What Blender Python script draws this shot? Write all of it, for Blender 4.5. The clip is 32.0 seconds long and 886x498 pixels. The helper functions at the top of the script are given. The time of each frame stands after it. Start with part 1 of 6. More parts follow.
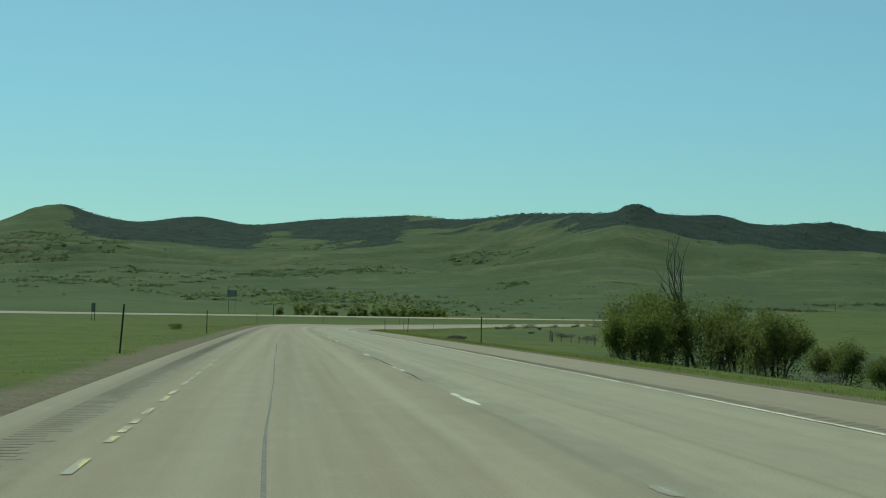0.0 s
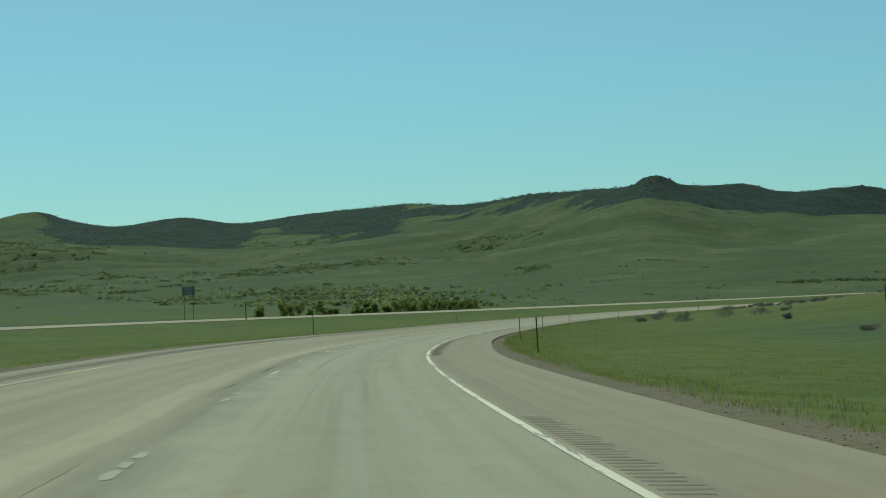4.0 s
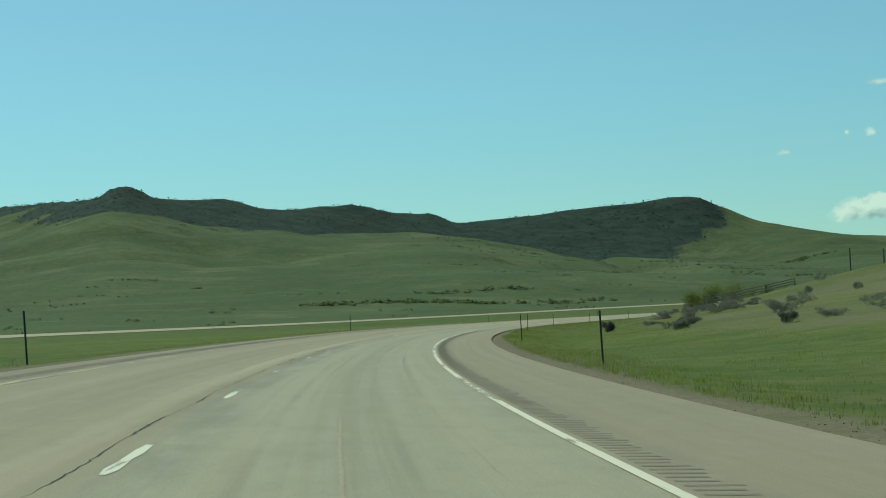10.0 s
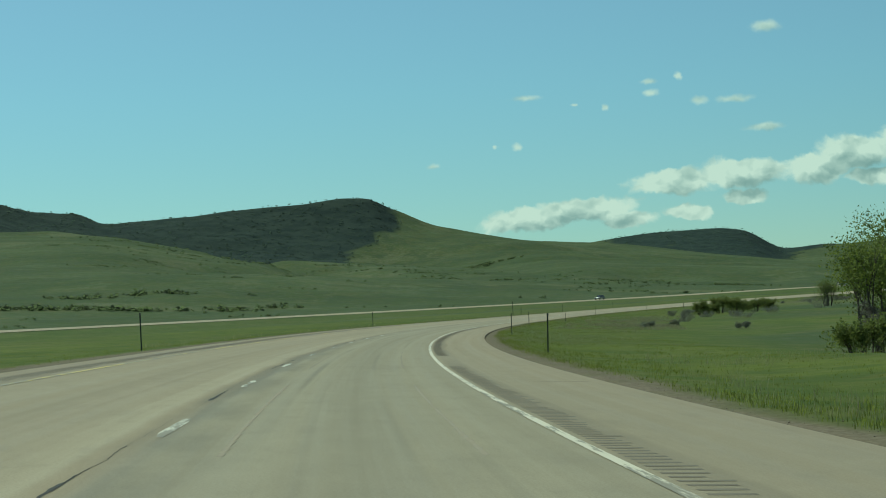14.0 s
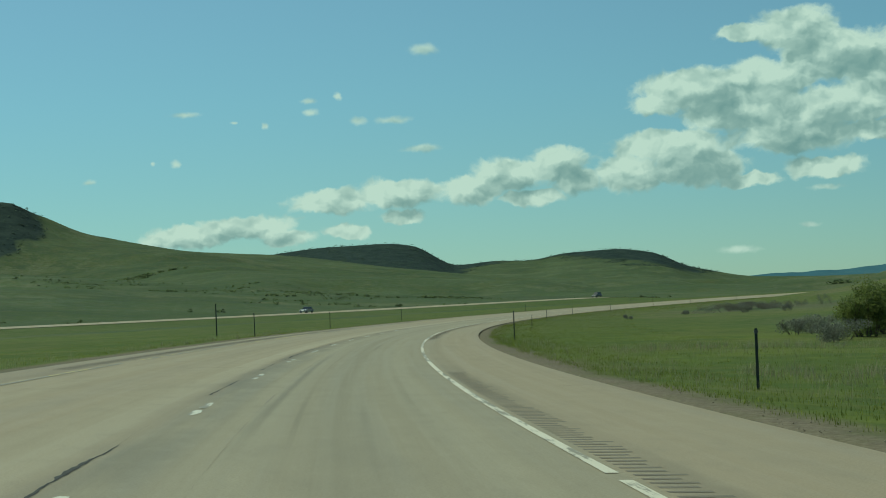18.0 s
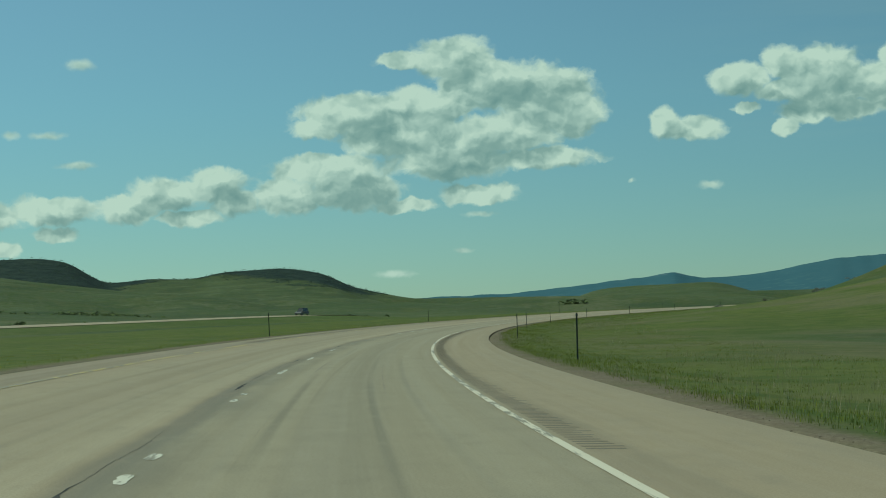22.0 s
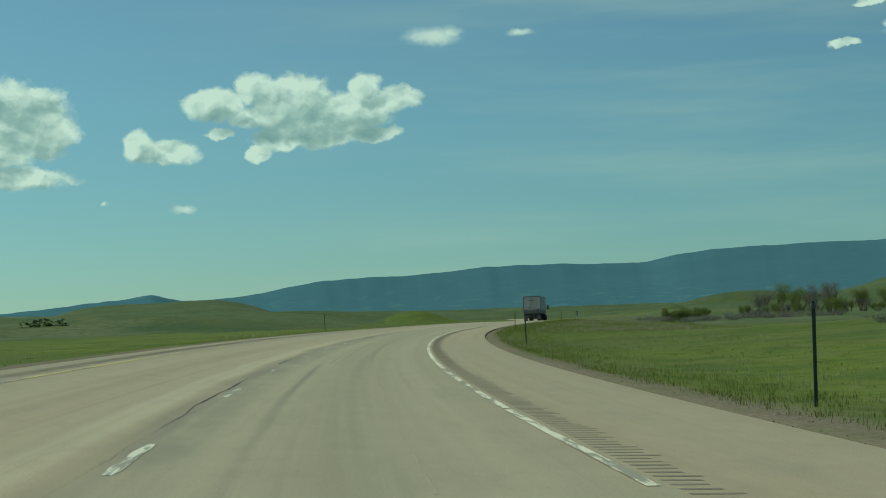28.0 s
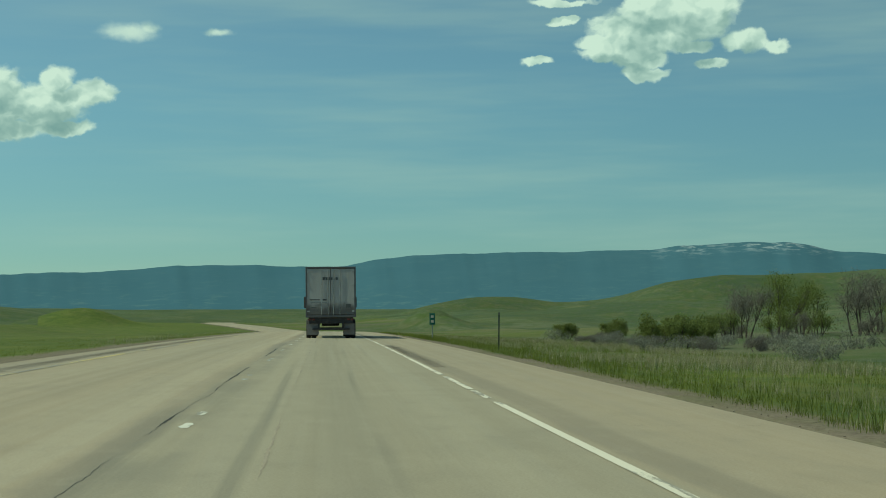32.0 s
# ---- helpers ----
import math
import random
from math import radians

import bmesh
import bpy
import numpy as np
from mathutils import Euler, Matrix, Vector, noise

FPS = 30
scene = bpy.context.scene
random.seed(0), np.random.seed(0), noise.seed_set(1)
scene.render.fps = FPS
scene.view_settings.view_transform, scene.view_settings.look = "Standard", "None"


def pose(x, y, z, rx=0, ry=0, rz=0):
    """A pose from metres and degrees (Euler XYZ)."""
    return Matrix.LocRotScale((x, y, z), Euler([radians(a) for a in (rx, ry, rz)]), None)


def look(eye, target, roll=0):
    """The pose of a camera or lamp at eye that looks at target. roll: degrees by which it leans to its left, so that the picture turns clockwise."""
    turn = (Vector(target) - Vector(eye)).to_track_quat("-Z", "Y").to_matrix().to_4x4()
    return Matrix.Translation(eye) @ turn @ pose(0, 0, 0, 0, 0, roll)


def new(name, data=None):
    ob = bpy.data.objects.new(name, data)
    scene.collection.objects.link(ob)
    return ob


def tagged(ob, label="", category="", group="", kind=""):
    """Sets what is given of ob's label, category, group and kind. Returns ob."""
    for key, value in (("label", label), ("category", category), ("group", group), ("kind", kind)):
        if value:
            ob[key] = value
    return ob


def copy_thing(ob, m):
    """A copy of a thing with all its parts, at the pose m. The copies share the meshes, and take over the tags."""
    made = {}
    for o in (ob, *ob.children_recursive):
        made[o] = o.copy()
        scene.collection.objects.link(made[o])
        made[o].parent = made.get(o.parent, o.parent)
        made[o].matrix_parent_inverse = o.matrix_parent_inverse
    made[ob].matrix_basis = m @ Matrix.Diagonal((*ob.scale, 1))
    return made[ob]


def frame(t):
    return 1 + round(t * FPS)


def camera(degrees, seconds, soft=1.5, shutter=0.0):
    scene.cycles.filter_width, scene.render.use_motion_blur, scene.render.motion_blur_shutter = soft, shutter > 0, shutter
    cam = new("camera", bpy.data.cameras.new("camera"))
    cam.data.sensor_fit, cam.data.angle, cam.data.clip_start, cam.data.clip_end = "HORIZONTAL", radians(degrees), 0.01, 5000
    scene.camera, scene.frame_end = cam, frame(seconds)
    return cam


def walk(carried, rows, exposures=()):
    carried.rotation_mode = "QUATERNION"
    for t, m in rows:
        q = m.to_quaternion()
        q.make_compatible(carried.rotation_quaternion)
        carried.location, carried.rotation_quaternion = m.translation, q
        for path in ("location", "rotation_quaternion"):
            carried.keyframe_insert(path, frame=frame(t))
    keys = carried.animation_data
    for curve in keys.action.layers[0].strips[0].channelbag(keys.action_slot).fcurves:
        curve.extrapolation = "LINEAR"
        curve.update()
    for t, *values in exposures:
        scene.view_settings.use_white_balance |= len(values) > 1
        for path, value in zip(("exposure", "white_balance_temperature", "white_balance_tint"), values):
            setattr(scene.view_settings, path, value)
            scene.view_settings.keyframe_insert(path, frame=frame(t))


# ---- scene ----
cam = camera(27.43, 32.0, soft=1.0)

# seconds, eye x, y, z, heading (clockwise from +y), pitch up, lean to the right
PATH = [
    (0.0, 0.18, 0.00, 0.91, 3.99, 2.04, -0.94),
    (0.5, 0.21, 19.92, 0.88, 4.43, 2.04, -0.69),
    (1.0, 0.40, 39.85, 0.84, 4.96, 2.05, -0.35),
    (1.5, 0.49, 59.77, 0.81, 5.30, 2.01, 0.14),
    (2.0, 0.64, 79.69, 0.74, 5.25, 1.91, 0.67),
    (2.5, 1.00, 99.61, 0.65, 4.99, 1.80, 1.13),
    (3.0, 1.25, 119.53, 0.54, 4.55, 1.85, 1.54),
    (3.5, 1.36, 139.45, 0.44, 4.18, 1.88, 1.89),
    (4.0, 1.39, 159.37, 0.35, 4.17, 1.84, 2.20),
    (4.5, 1.54, 179.30, 0.22, 4.82, 1.75, 2.46),
    (5.0, 2.08, 199.20, 0.08, 6.47, 1.74, 2.66),
    (5.5, 3.28, 219.08, -0.07, 8.18, 1.69, 2.77),
    (6.0, 5.12, 238.91, -0.22, 9.55, 1.66, 2.85),
    (6.5, 7.28, 258.70, -0.38, 11.05, 1.70, 2.93),
    (7.0, 9.88, 278.44, -0.51, 12.62, 1.80, 3.02),
    (7.5, 13.09, 298.07, -0.62, 14.24, 1.87, 3.07),
    (8.0, 16.79, 317.63, -0.70, 15.59, 1.92, 3.04),
    (8.5, 20.75, 337.15, -0.77, 16.98, 1.94, 2.94),
    (9.0, 25.30, 356.52, -0.83, 18.33, 2.00, 2.80),
    (9.5, 30.17, 375.83, -0.86, 19.81, 2.07, 2.68),
    (10.0, 35.59, 395.01, -0.87, 21.23, 2.18, 2.55),
    (10.5, 41.54, 414.02, -0.85, 22.67, 2.23, 2.44),
    (11.0, 48.01, 432.86, -0.81, 24.10, 2.21, 2.41),
    (11.5, 54.88, 451.57, -0.79, 25.49, 2.16, 2.40),
    (12.0, 62.38, 470.03, -0.79, 26.77, 2.12, 2.39),
    (12.5, 70.33, 488.30, -0.81, 28.26, 2.09, 2.44),
    (13.0, 78.79, 506.34, -0.83, 29.68, 2.06, 2.56),
    (13.5, 87.50, 524.25, -0.85, 30.94, 2.08, 2.59),
    (14.0, 96.58, 541.99, -0.88, 32.17, 2.04, 2.61),
    (14.5, 106.14, 559.47, -0.92, 33.51, 2.03, 2.73),
    (15.0, 116.08, 576.73, -0.95, 34.73, 2.07, 2.81),
    (15.5, 126.38, 593.78, -0.97, 35.96, 2.09, 2.87),
    (16.0, 137.07, 610.60, -0.99, 37.25, 2.09, 2.90),
    (16.5, 148.14, 627.17, -1.00, 38.65, 2.09, 2.87),
    (17.0, 159.62, 643.44, -1.02, 40.13, 2.11, 2.77),
    (17.5, 171.51, 659.42, -1.02, 41.46, 2.15, 2.64),
    (18.0, 183.78, 675.11, -1.01, 42.93, 2.15, 2.54),
    (18.5, 196.41, 690.52, -1.00, 44.22, 2.20, 2.45),
    (19.0, 209.39, 705.63, -0.98, 45.61, 2.20, 2.39),
    (19.5, 222.64, 720.51, -0.95, 46.75, 2.22, 2.18),
    (20.0, 236.20, 735.10, -0.91, 48.03, 2.27, 1.95),
    (20.5, 250.19, 749.29, -0.85, 49.37, 2.39, 1.80),
    (21.0, 264.53, 763.12, -0.75, 50.88, 2.47, 1.76),
    (21.5, 279.14, 776.65, -0.63, 52.28, 2.48, 1.83),
    (22.0, 294.09, 789.81, -0.52, 53.75, 2.44, 1.96),
    (22.5, 309.40, 802.58, -0.42, 55.12, 2.39, 2.01),
    (23.0, 325.00, 814.96, -0.33, 56.58, 2.38, 1.98),
    (23.5, 340.99, 826.83, -0.24, 57.90, 2.44, 1.99),
    (24.0, 357.27, 838.30, -0.13, 59.34, 2.50, 2.01),
    (24.5, 373.71, 849.56, 0.00, 60.65, 2.56, 2.01),
    (25.0, 390.40, 860.42, 0.15, 61.94, 2.59, 1.98),
    (25.5, 407.32, 870.94, 0.33, 63.17, 2.62, 1.95),
    (26.0, 424.47, 881.08, 0.50, 64.56, 2.67, 1.96),
    (26.5, 441.88, 890.75, 0.69, 66.00, 2.70, 1.98),
    (27.0, 459.54, 899.97, 0.88, 67.45, 2.64, 2.02),
    (27.5, 477.42, 908.76, 1.05, 68.89, 2.61, 2.07),
    (28.0, 495.51, 917.09, 1.22, 70.31, 2.64, 2.11),
    (28.5, 513.81, 924.98, 1.40, 71.70, 2.71, 2.14),
    (29.0, 532.28, 932.43, 1.60, 73.05, 2.70, 2.13),
    (29.5, 550.96, 939.37, 1.79, 74.31, 2.66, 2.10),
    (30.0, 569.78, 945.89, 1.98, 75.68, 2.70, 2.03),
    (30.5, 588.76, 951.96, 2.17, 77.02, 2.68, 1.83),
    (31.0, 607.87, 957.59, 2.35, 78.25, 2.66, 1.42),
    (31.5, 627.02, 963.08, 2.53, 79.23, 2.62, 0.92),
    (32.0, 646.25, 968.27, 2.69, 80.04, 2.57, 0.45),
]
walk(cam, [(t, pose(x, y, z, 90 + up, 0, -yaw) @ pose(0, 0, 0, 0, 0, -lean)) for t, x, y, z, yaw, up, lean in PATH],
     exposures=[(0.0, -0.11, 6500.0, -30.0), (5.0, -0.07, 6500.0, -30.0), (7.0, 0.02, 6500.0, -30.0), (9.0, 0.12, 6500.0, -30.0), (11.0, 0.10, 6500.0, -30.0), (13.0, 0.04, 6500.0, -30.0),
                (17.0, -0.03, 6500.0, -30.0), (21.0, -0.15, 6550.0, -30.0), (26.0, -0.05, 6500.0, -30.0), (32.0, 0.15, 6850.0, -28.5)])
# ---- world and sun ----
SUN_AZ, SUN_EL = -20.0, 54.0


def wire(nt, v, sock):
    """Feeds a socket from another socket or with a plain value."""
    if isinstance(v, bpy.types.NodeSocket):
        nt.links.new(v, sock)
    elif v is not None:
        sock.default_value = v


def math_(nt, op, a, b=None, c=None, clamp=False):
    n = nt.nodes.new("ShaderNodeMath")
    n.operation, n.use_clamp = op, clamp
    for k, v in enumerate((a, b, c)):
        wire(nt, v, n.inputs[k])
    return n.outputs[0]


def vmath(nt, op, a, b=None, c=None):
    n = nt.nodes.new("ShaderNodeVectorMath")
    n.operation = op
    for k, v in enumerate((a, b, c)):
        wire(nt, v, n.inputs[k])
    return n.outputs["Value"] if op in ("LENGTH", "DOT_PRODUCT", "DISTANCE") else n.outputs["Vector"]


def mixc(nt, fac, a, b, blend="MIX"):
    n = nt.nodes.new("ShaderNodeMix")
    n.data_type, n.blend_type = "RGBA", blend
    for k, v in ((0, fac), (6, a), (7, b)):
        wire(nt, (*v, 1) if isinstance(v, tuple) and len(v) == 3 else v, n.inputs[k])
    return n.outputs[2]


def ramp(nt, fac, stops):
    n = nt.nodes.new("ShaderNodeValToRGB")
    wire(nt, fac, n.inputs[0])
    e = n.color_ramp.elements
    e[0].position, e[1].position = stops[0][0], stops[-1][0]
    e[0].color, e[1].color = (*stops[0][1], 1), (*stops[-1][1], 1)
    for p, c in stops[1:-1]:
        e.new(p).color = (*c, 1)
    return n.outputs[0]


def maprange(nt, v, a, b, c=0.0, d=1.0):
    n = nt.nodes.new("ShaderNodeMapRange")
    n.interpolation_type = "SMOOTHSTEP"
    for k, x in enumerate((v, a, b, c, d)):
        wire(nt, x, n.inputs[k])
    return n.outputs[0]


def noise_(nt, vec, scale, detail=4.0, rough=0.55, color=False):
    n = nt.nodes.new("ShaderNodeTexNoise")
    wire(nt, vec, n.inputs["Vector"])
    n.inputs["Scale"].default_value, n.inputs["Detail"].default_value, n.inputs["Roughness"].default_value = scale, detail, rough
    return n.outputs["Color" if color else "Fac"]


def scaled(nt, vec, sx, sy, sz):
    return vmath(nt, "MULTIPLY", vec, (sx, sy, sz))


world = bpy.data.worlds.new("world")
scene.world = world
world.use_nodes = True
wt = world.node_tree
wt.nodes.clear()
sky = wt.nodes.new("ShaderNodeTexSky")
sky.sky_type, sky.sun_disc = "NISHITA", False
sky.sun_elevation, sky.sun_rotation = radians(SUN_EL), radians(SUN_AZ)
sky.altitude, sky.air_density, sky.dust_density, sky.ozone_density = 1300.0, 1.0, 0.6, 3.0

# Fair-weather cumulus: soft puffs by azimuth, height above the horizon, half width and half height in degrees.
HEAP = [(54.29, 8.43, 1.34, 0.71), (52.77, 8.38, 1.16, 0.32), (55.61, 7.60, 1.96, 0.80), (57.03, 7.19, 1.78, 1.07), (57.91, 6.63, 1.07, 0.89), (51.12, 6.75, 1.96, 0.68),
        (53.44, 6.95, 2.14, 0.62), (49.87, 6.42, 0.98, 0.39), (52.70, 6.09, 2.32, 0.80), (55.55, 6.00, 2.14, 0.71), (50.18, 5.09, 1.96, 0.50), (48.93, 4.32, 1.16, 0.68),
        (51.05, 4.45, 1.61, 0.75), (54.10, 5.25, 2.14, 0.68), (56.96, 5.15, 1.96, 0.36), (54.96, 4.15, 1.43, 0.36), (52.63, 3.87, 1.07, 0.25)]
TRAIN = [(46.66, 4.64, 1.16, 0.61), (45.10, 4.41, 1.34, 0.54), (43.90, 4.00, 1.07, 0.50), (45.77, 3.69, 1.07, 0.29), (47.17, 4.19, 0.80, 0.54), (41.68, 3.98, 1.61, 0.46),
         (39.55, 3.79, 1.43, 0.43), (41.75, 3.27, 0.71, 0.25), (36.71, 3.09, 1.61, 0.43), (34.79, 2.81, 1.43, 0.43), (38.10, 2.69, 0.89, 0.29), (39.95, 2.80, 0.80, 0.25)]
SECOND = [(66.0, 6.85, 1.9, 0.5), (64.6, 6.9, 1.0, 0.4), (63.28, 7.37, 1.07, 0.50), (64.71, 7.82, 0.80, 0.57), (65.75, 7.51, 1.43, 0.86), (67.64, 7.05, 1.25, 0.71), (68.02, 7.81, 0.54, 0.46), (69.04, 7.40, 0.80, 0.43),
          (66.05, 6.26, 1.78, 0.39), (64.54, 5.78, 0.39, 0.29), (68.13, 6.32, 1.07, 0.25), (60.84, 6.16, 0.50, 0.54), (61.81, 5.90, 0.86, 0.46), (63.42, 6.48, 0.54, 0.18)]
THIRD = [(86.5, 9.25, 1.7, 0.72), (87.8, 9.55, 1.1, 0.75), (86.3, 8.45, 0.9, 0.32), (85.2, 8.9, 0.9, 0.3), (87.18, 9.90, 1.78, 0.64), (88.41, 10.04, 1.07, 0.71), (85.74, 8.63, 1.34, 0.25), (88.04, 8.80, 0.62, 0.25), (86.44, 8.00, 0.71, 0.25), (89.62, 8.92, 0.75, 0.39),
         (88.65, 8.20, 0.57, 0.18), (90.58, 8.78, 0.50, 0.25), (83.06, 8.50, 0.54, 0.16), (83.97, 9.68, 0.45, 0.14), (83.98, 10.24, 1.07, 0.14)]
PUFFS = [(70.27, 9.34, 1.07, 0.32), (70.81, 9.44, 0.50, 0.25), (73.01, 9.35, 0.54, 0.14), (62.21, 4.14, 0.43, 0.16), (59.78, 4.37, 0.16, 0.09), (54.40, 2.38, 0.32, 0.09),
         (52.24, 1.70, 0.75, 0.14), (54.95, 3.50, 0.62, 0.11)]
SPECKS = [(42.52, 8.44, 0.54, 0.21), (38.95, 6.62, 0.30, 0.14), (38.89, 6.96, 0.32, 0.11), (40.43, 6.30, 0.29, 0.18), (41.55, 6.29, 0.61, 0.14), (35.00, 6.66, 0.54, 0.12),
          (39.81, 7.09, 0.14, 0.14), (34.62, 5.14, 0.20, 0.14), (33.97, 5.16, 0.11, 0.09), (32.01, 4.65, 0.25, 0.11), (37.49, 6.25, 0.14, 0.11), (42.41, 5.35, 0.71, 0.14),
          (36.53, 6.35, 0.11, 0.07), (39.91, 2.86, 0.86, 0.21)]
way = wt.nodes.new("ShaderNodeTexCoord").outputs["Generated"]
sep = wt.nodes.new("ShaderNodeSeparateXYZ")
wt.links.new(way, sep.inputs[0])
azim = math_(wt, "MULTIPLY", math_(wt, "ARCTAN2", sep.outputs[0], sep.outputs[1]), 180 / math.pi)
elev = math_(wt, "MULTIPLY", math_(wt, "ARCSINE", sep.outputs[2]), 180 / math.pi)
comb = wt.nodes.new("ShaderNodeCombineXYZ")
wt.links.new(azim, comb.inputs[0])
wt.links.new(elev, comb.inputs[1])
flat = comb.outputs[0]
warp1 = vmath(wt, "SUBTRACT", noise_(wt, flat, 0.8, 4.0, 0.55, True), (0.5, 0.5, 0.5))
warp2 = vmath(wt, "SUBTRACT", noise_(wt, flat, 3.4, 2.5, 0.5, True), (0.5, 0.5, 0.5))
bent = vmath(wt, "ADD", flat, vmath(wt, "ADD", scaled(wt, warp1, 0.75, 0.6, 0), scaled(wt, warp2, 0.2, 0.2, 0)))


def puff_field(groups, at, round_off):
    """Depth inside the nearest of many soft ellipses."""
    field = None
    for group in groups:
        for a0, e0, wa, we in group:
            d = vmath(wt, "LENGTH", vmath(wt, "MULTIPLY", vmath(wt, "SUBTRACT", at, (a0, e0, 0)), (1 / wa, 1 / we, 0)))
            d = math_(wt, "MULTIPLY_ADD", d, -1.0, 1.12)
            field = d if field is None else math_(wt, "SMOOTH_MAX", field, d, round_off)
    return field


heaps = (HEAP, TRAIN, SECOND, THIRD)
body = puff_field(heaps, bent, 0.12)
over = puff_field(heaps, vmath(wt, "ADD", bent, (-0.25, 0.48, 0)), 0.12)
bits = puff_field((PUFFS, SPECKS), vmath(wt, "ADD", flat, scaled(wt, warp2, 0.34, 0.16, 0)), 0.05)
def heaped(shift_a, shift_e, scale, detail):
    """Rounded billows, looked up a little off towards the sun or away from it."""
    return noise_(wt, vmath(wt, "ADD", scaled(wt, bent, 1.0, 1.25, 1), (shift_a, shift_e, 0)), scale, detail, 0.55)


fine = math_(wt, "SUBTRACT", heaped(0, 0, 1.3, 7.0), 0.5)
thick = math_(wt, "MULTIPLY_ADD", fine, 1.0, body)
cover = maprange(wt, thick, 0.0, 0.36)
cover = math_(wt, "MAXIMUM", cover, maprange(wt, math_(wt, "MULTIPLY_ADD", fine, 1.0, bits), -0.05, 1.0, 0.0, 0.85))
# sunlit tops, and grey where more cloud lies above
small = math_(wt, "SUBTRACT", heaped(0.06, -0.12, 1.6, 2.0), heaped(-0.06, 0.12, 1.6, 2.0))
large = math_(wt, "SUBTRACT", heaped(0.22, -0.34, 0.5, 2.0), heaped(-0.22, 0.34, 0.5, 2.0))
lit = math_(wt, "MULTIPLY_ADD", small, 1.0, math_(wt, "MULTIPLY_ADD", large, 1.5, 0.97))
lit = math_(wt, "SUBTRACT", lit, maprange(wt, math_(wt, "MULTIPLY_ADD", fine, 0.8, over), 0.0, 0.85, 0.0, 0.56), clamp=True)
tone = ramp(wt, lit, [(0.0, (0.31, 0.45, 0.51)), (0.4, (0.45, 0.58, 0.63)), (0.72, (0.69, 0.80, 0.84)), (1.0, (0.93, 1.0, 1.02))])
haze = math_(wt, "MULTIPLY", maprange(wt, noise_(wt, scaled(wt, flat, 0.06, 0.55, 0), 1.0, 4.0, 0.6), 0.38, 0.8), maprange(wt, azim, 58.0, 76.0, 0.0, 0.33))
bg = wt.nodes.new("ShaderNodeBackground")
dim = ramp(wt, maprange(wt, elev, 0.0, 14.0), [(0.0, (0.66, 0.77, 0.83)), (0.5, (0.83, 0.91, 0.94)), (1.0, (1.0, 1.0, 1.0))])
clear = mixc(wt, 1.0, sky.outputs[0], dim, "MULTIPLY")
clear = mixc(wt, 1.0, clear, ramp(wt, maprange(wt, math_(wt, "ABSOLUTE", math_(wt, "ADD", azim, -SUN_AZ)), 55.0, 130.0), [(0.0, (1.0, 1.0, 1.0)), (1.0, (0.58, 0.62, 0.66))]), "MULTIPLY")
wt.links.new(mixc(wt, haze, clear, (4.2, 4.9, 4.9)), bg.inputs[0])
bg.inputs[1].default_value = 0.1
cl = wt.nodes.new("ShaderNodeBackground")
wt.links.new(tone, cl.inputs[0])
cl.inputs[1].default_value = 0.69
mx = wt.nodes.new("ShaderNodeMixShader")
wt.links.new(math_(wt, "MULTIPLY", cover, 0.97), mx.inputs[0])
wt.links.new(bg.outputs[0], mx.inputs[1])
wt.links.new(cl.outputs[0], mx.inputs[2])
wo = wt.nodes.new("ShaderNodeOutputWorld")
wt.links.new(mx.outputs[0], wo.inputs[0])

sun = new("sun", bpy.data.lights.new("sun", "SUN"))
sun.data.energy, sun.data.angle, sun.data.color = 3.55, radians(0.53), (1.0, 0.915, 0.845)
sun_way = Vector((math.sin(radians(SUN_AZ)) * math.cos(radians(SUN_EL)), math.cos(radians(SUN_AZ)) * math.cos(radians(SUN_EL)), math.sin(radians(SUN_EL))))
sun.matrix_world = look(sun_way * 100, (0, 0, 0))


# ---- the line of the road: distance along it, heading, height, cross slope in degrees ----
ROAD_START = (6.14, -103.97)
HEADING = [-1.64, -1.45, -1.25, -1.03, -0.84, 0.28, 2.98, 6.72, 10.74, 14.58, 18.24, 21.94, 25.48, 28.8, 32.25, 35.79, 39.24, 42.72, 46.31,
           50.04, 53.64, 57.19, 60.71, 64.23, 67.94, 71.5, 74.65, 76.3, 76.4, 76.0, 75.5, 75.0, 74.2, 72.6, 70.8, 69.4, 68.8, 69.5, 72.0,
           76.0, 79.0, 81.0, 81.0, 81.0, 81.0, 81.0]
LEVEL = [0.0, 0.0, -0.29, -0.88, -1.59, -1.76, -1.75, -1.89, -1.92, -1.68, -1.15, -0.37, 0.57, 1.55, 2.35, 2.7, 2.3, 3.0, 4.4, 5.6, 6.3, 6.0, 5.0]
LEAN = [1.1, 1.1, 1.3, 2.45, 2.79, 2.19, 2.31, 2.62, 2.24, 1.51, 1.73, 1.71, 1.88, 0.9, 0.8, 0.8, 0.5, 0.5, 0.5, 0.5, 0.5, 0.5, 0.5]
LEAN_LEFT = [-1.2, -1.2, -0.3, 3.7, 4.5, 3.6, 3.4, 3.4, 3.1, 2.6, 2.9, 2.9, 3.0, 1.9, 0.6, -0.5, -0.5, 0.5, 0.5, 0.5, 0.5, 0.5, 0.5]
RS = np.arange(-104.0, 2236.1, 2.0)
LINE_R, LINE_C, LINE_Y, EDGE_R, EDGE_L = 1.75, -1.49, -4.67, 3.86, -5.75
OPP = -88.0


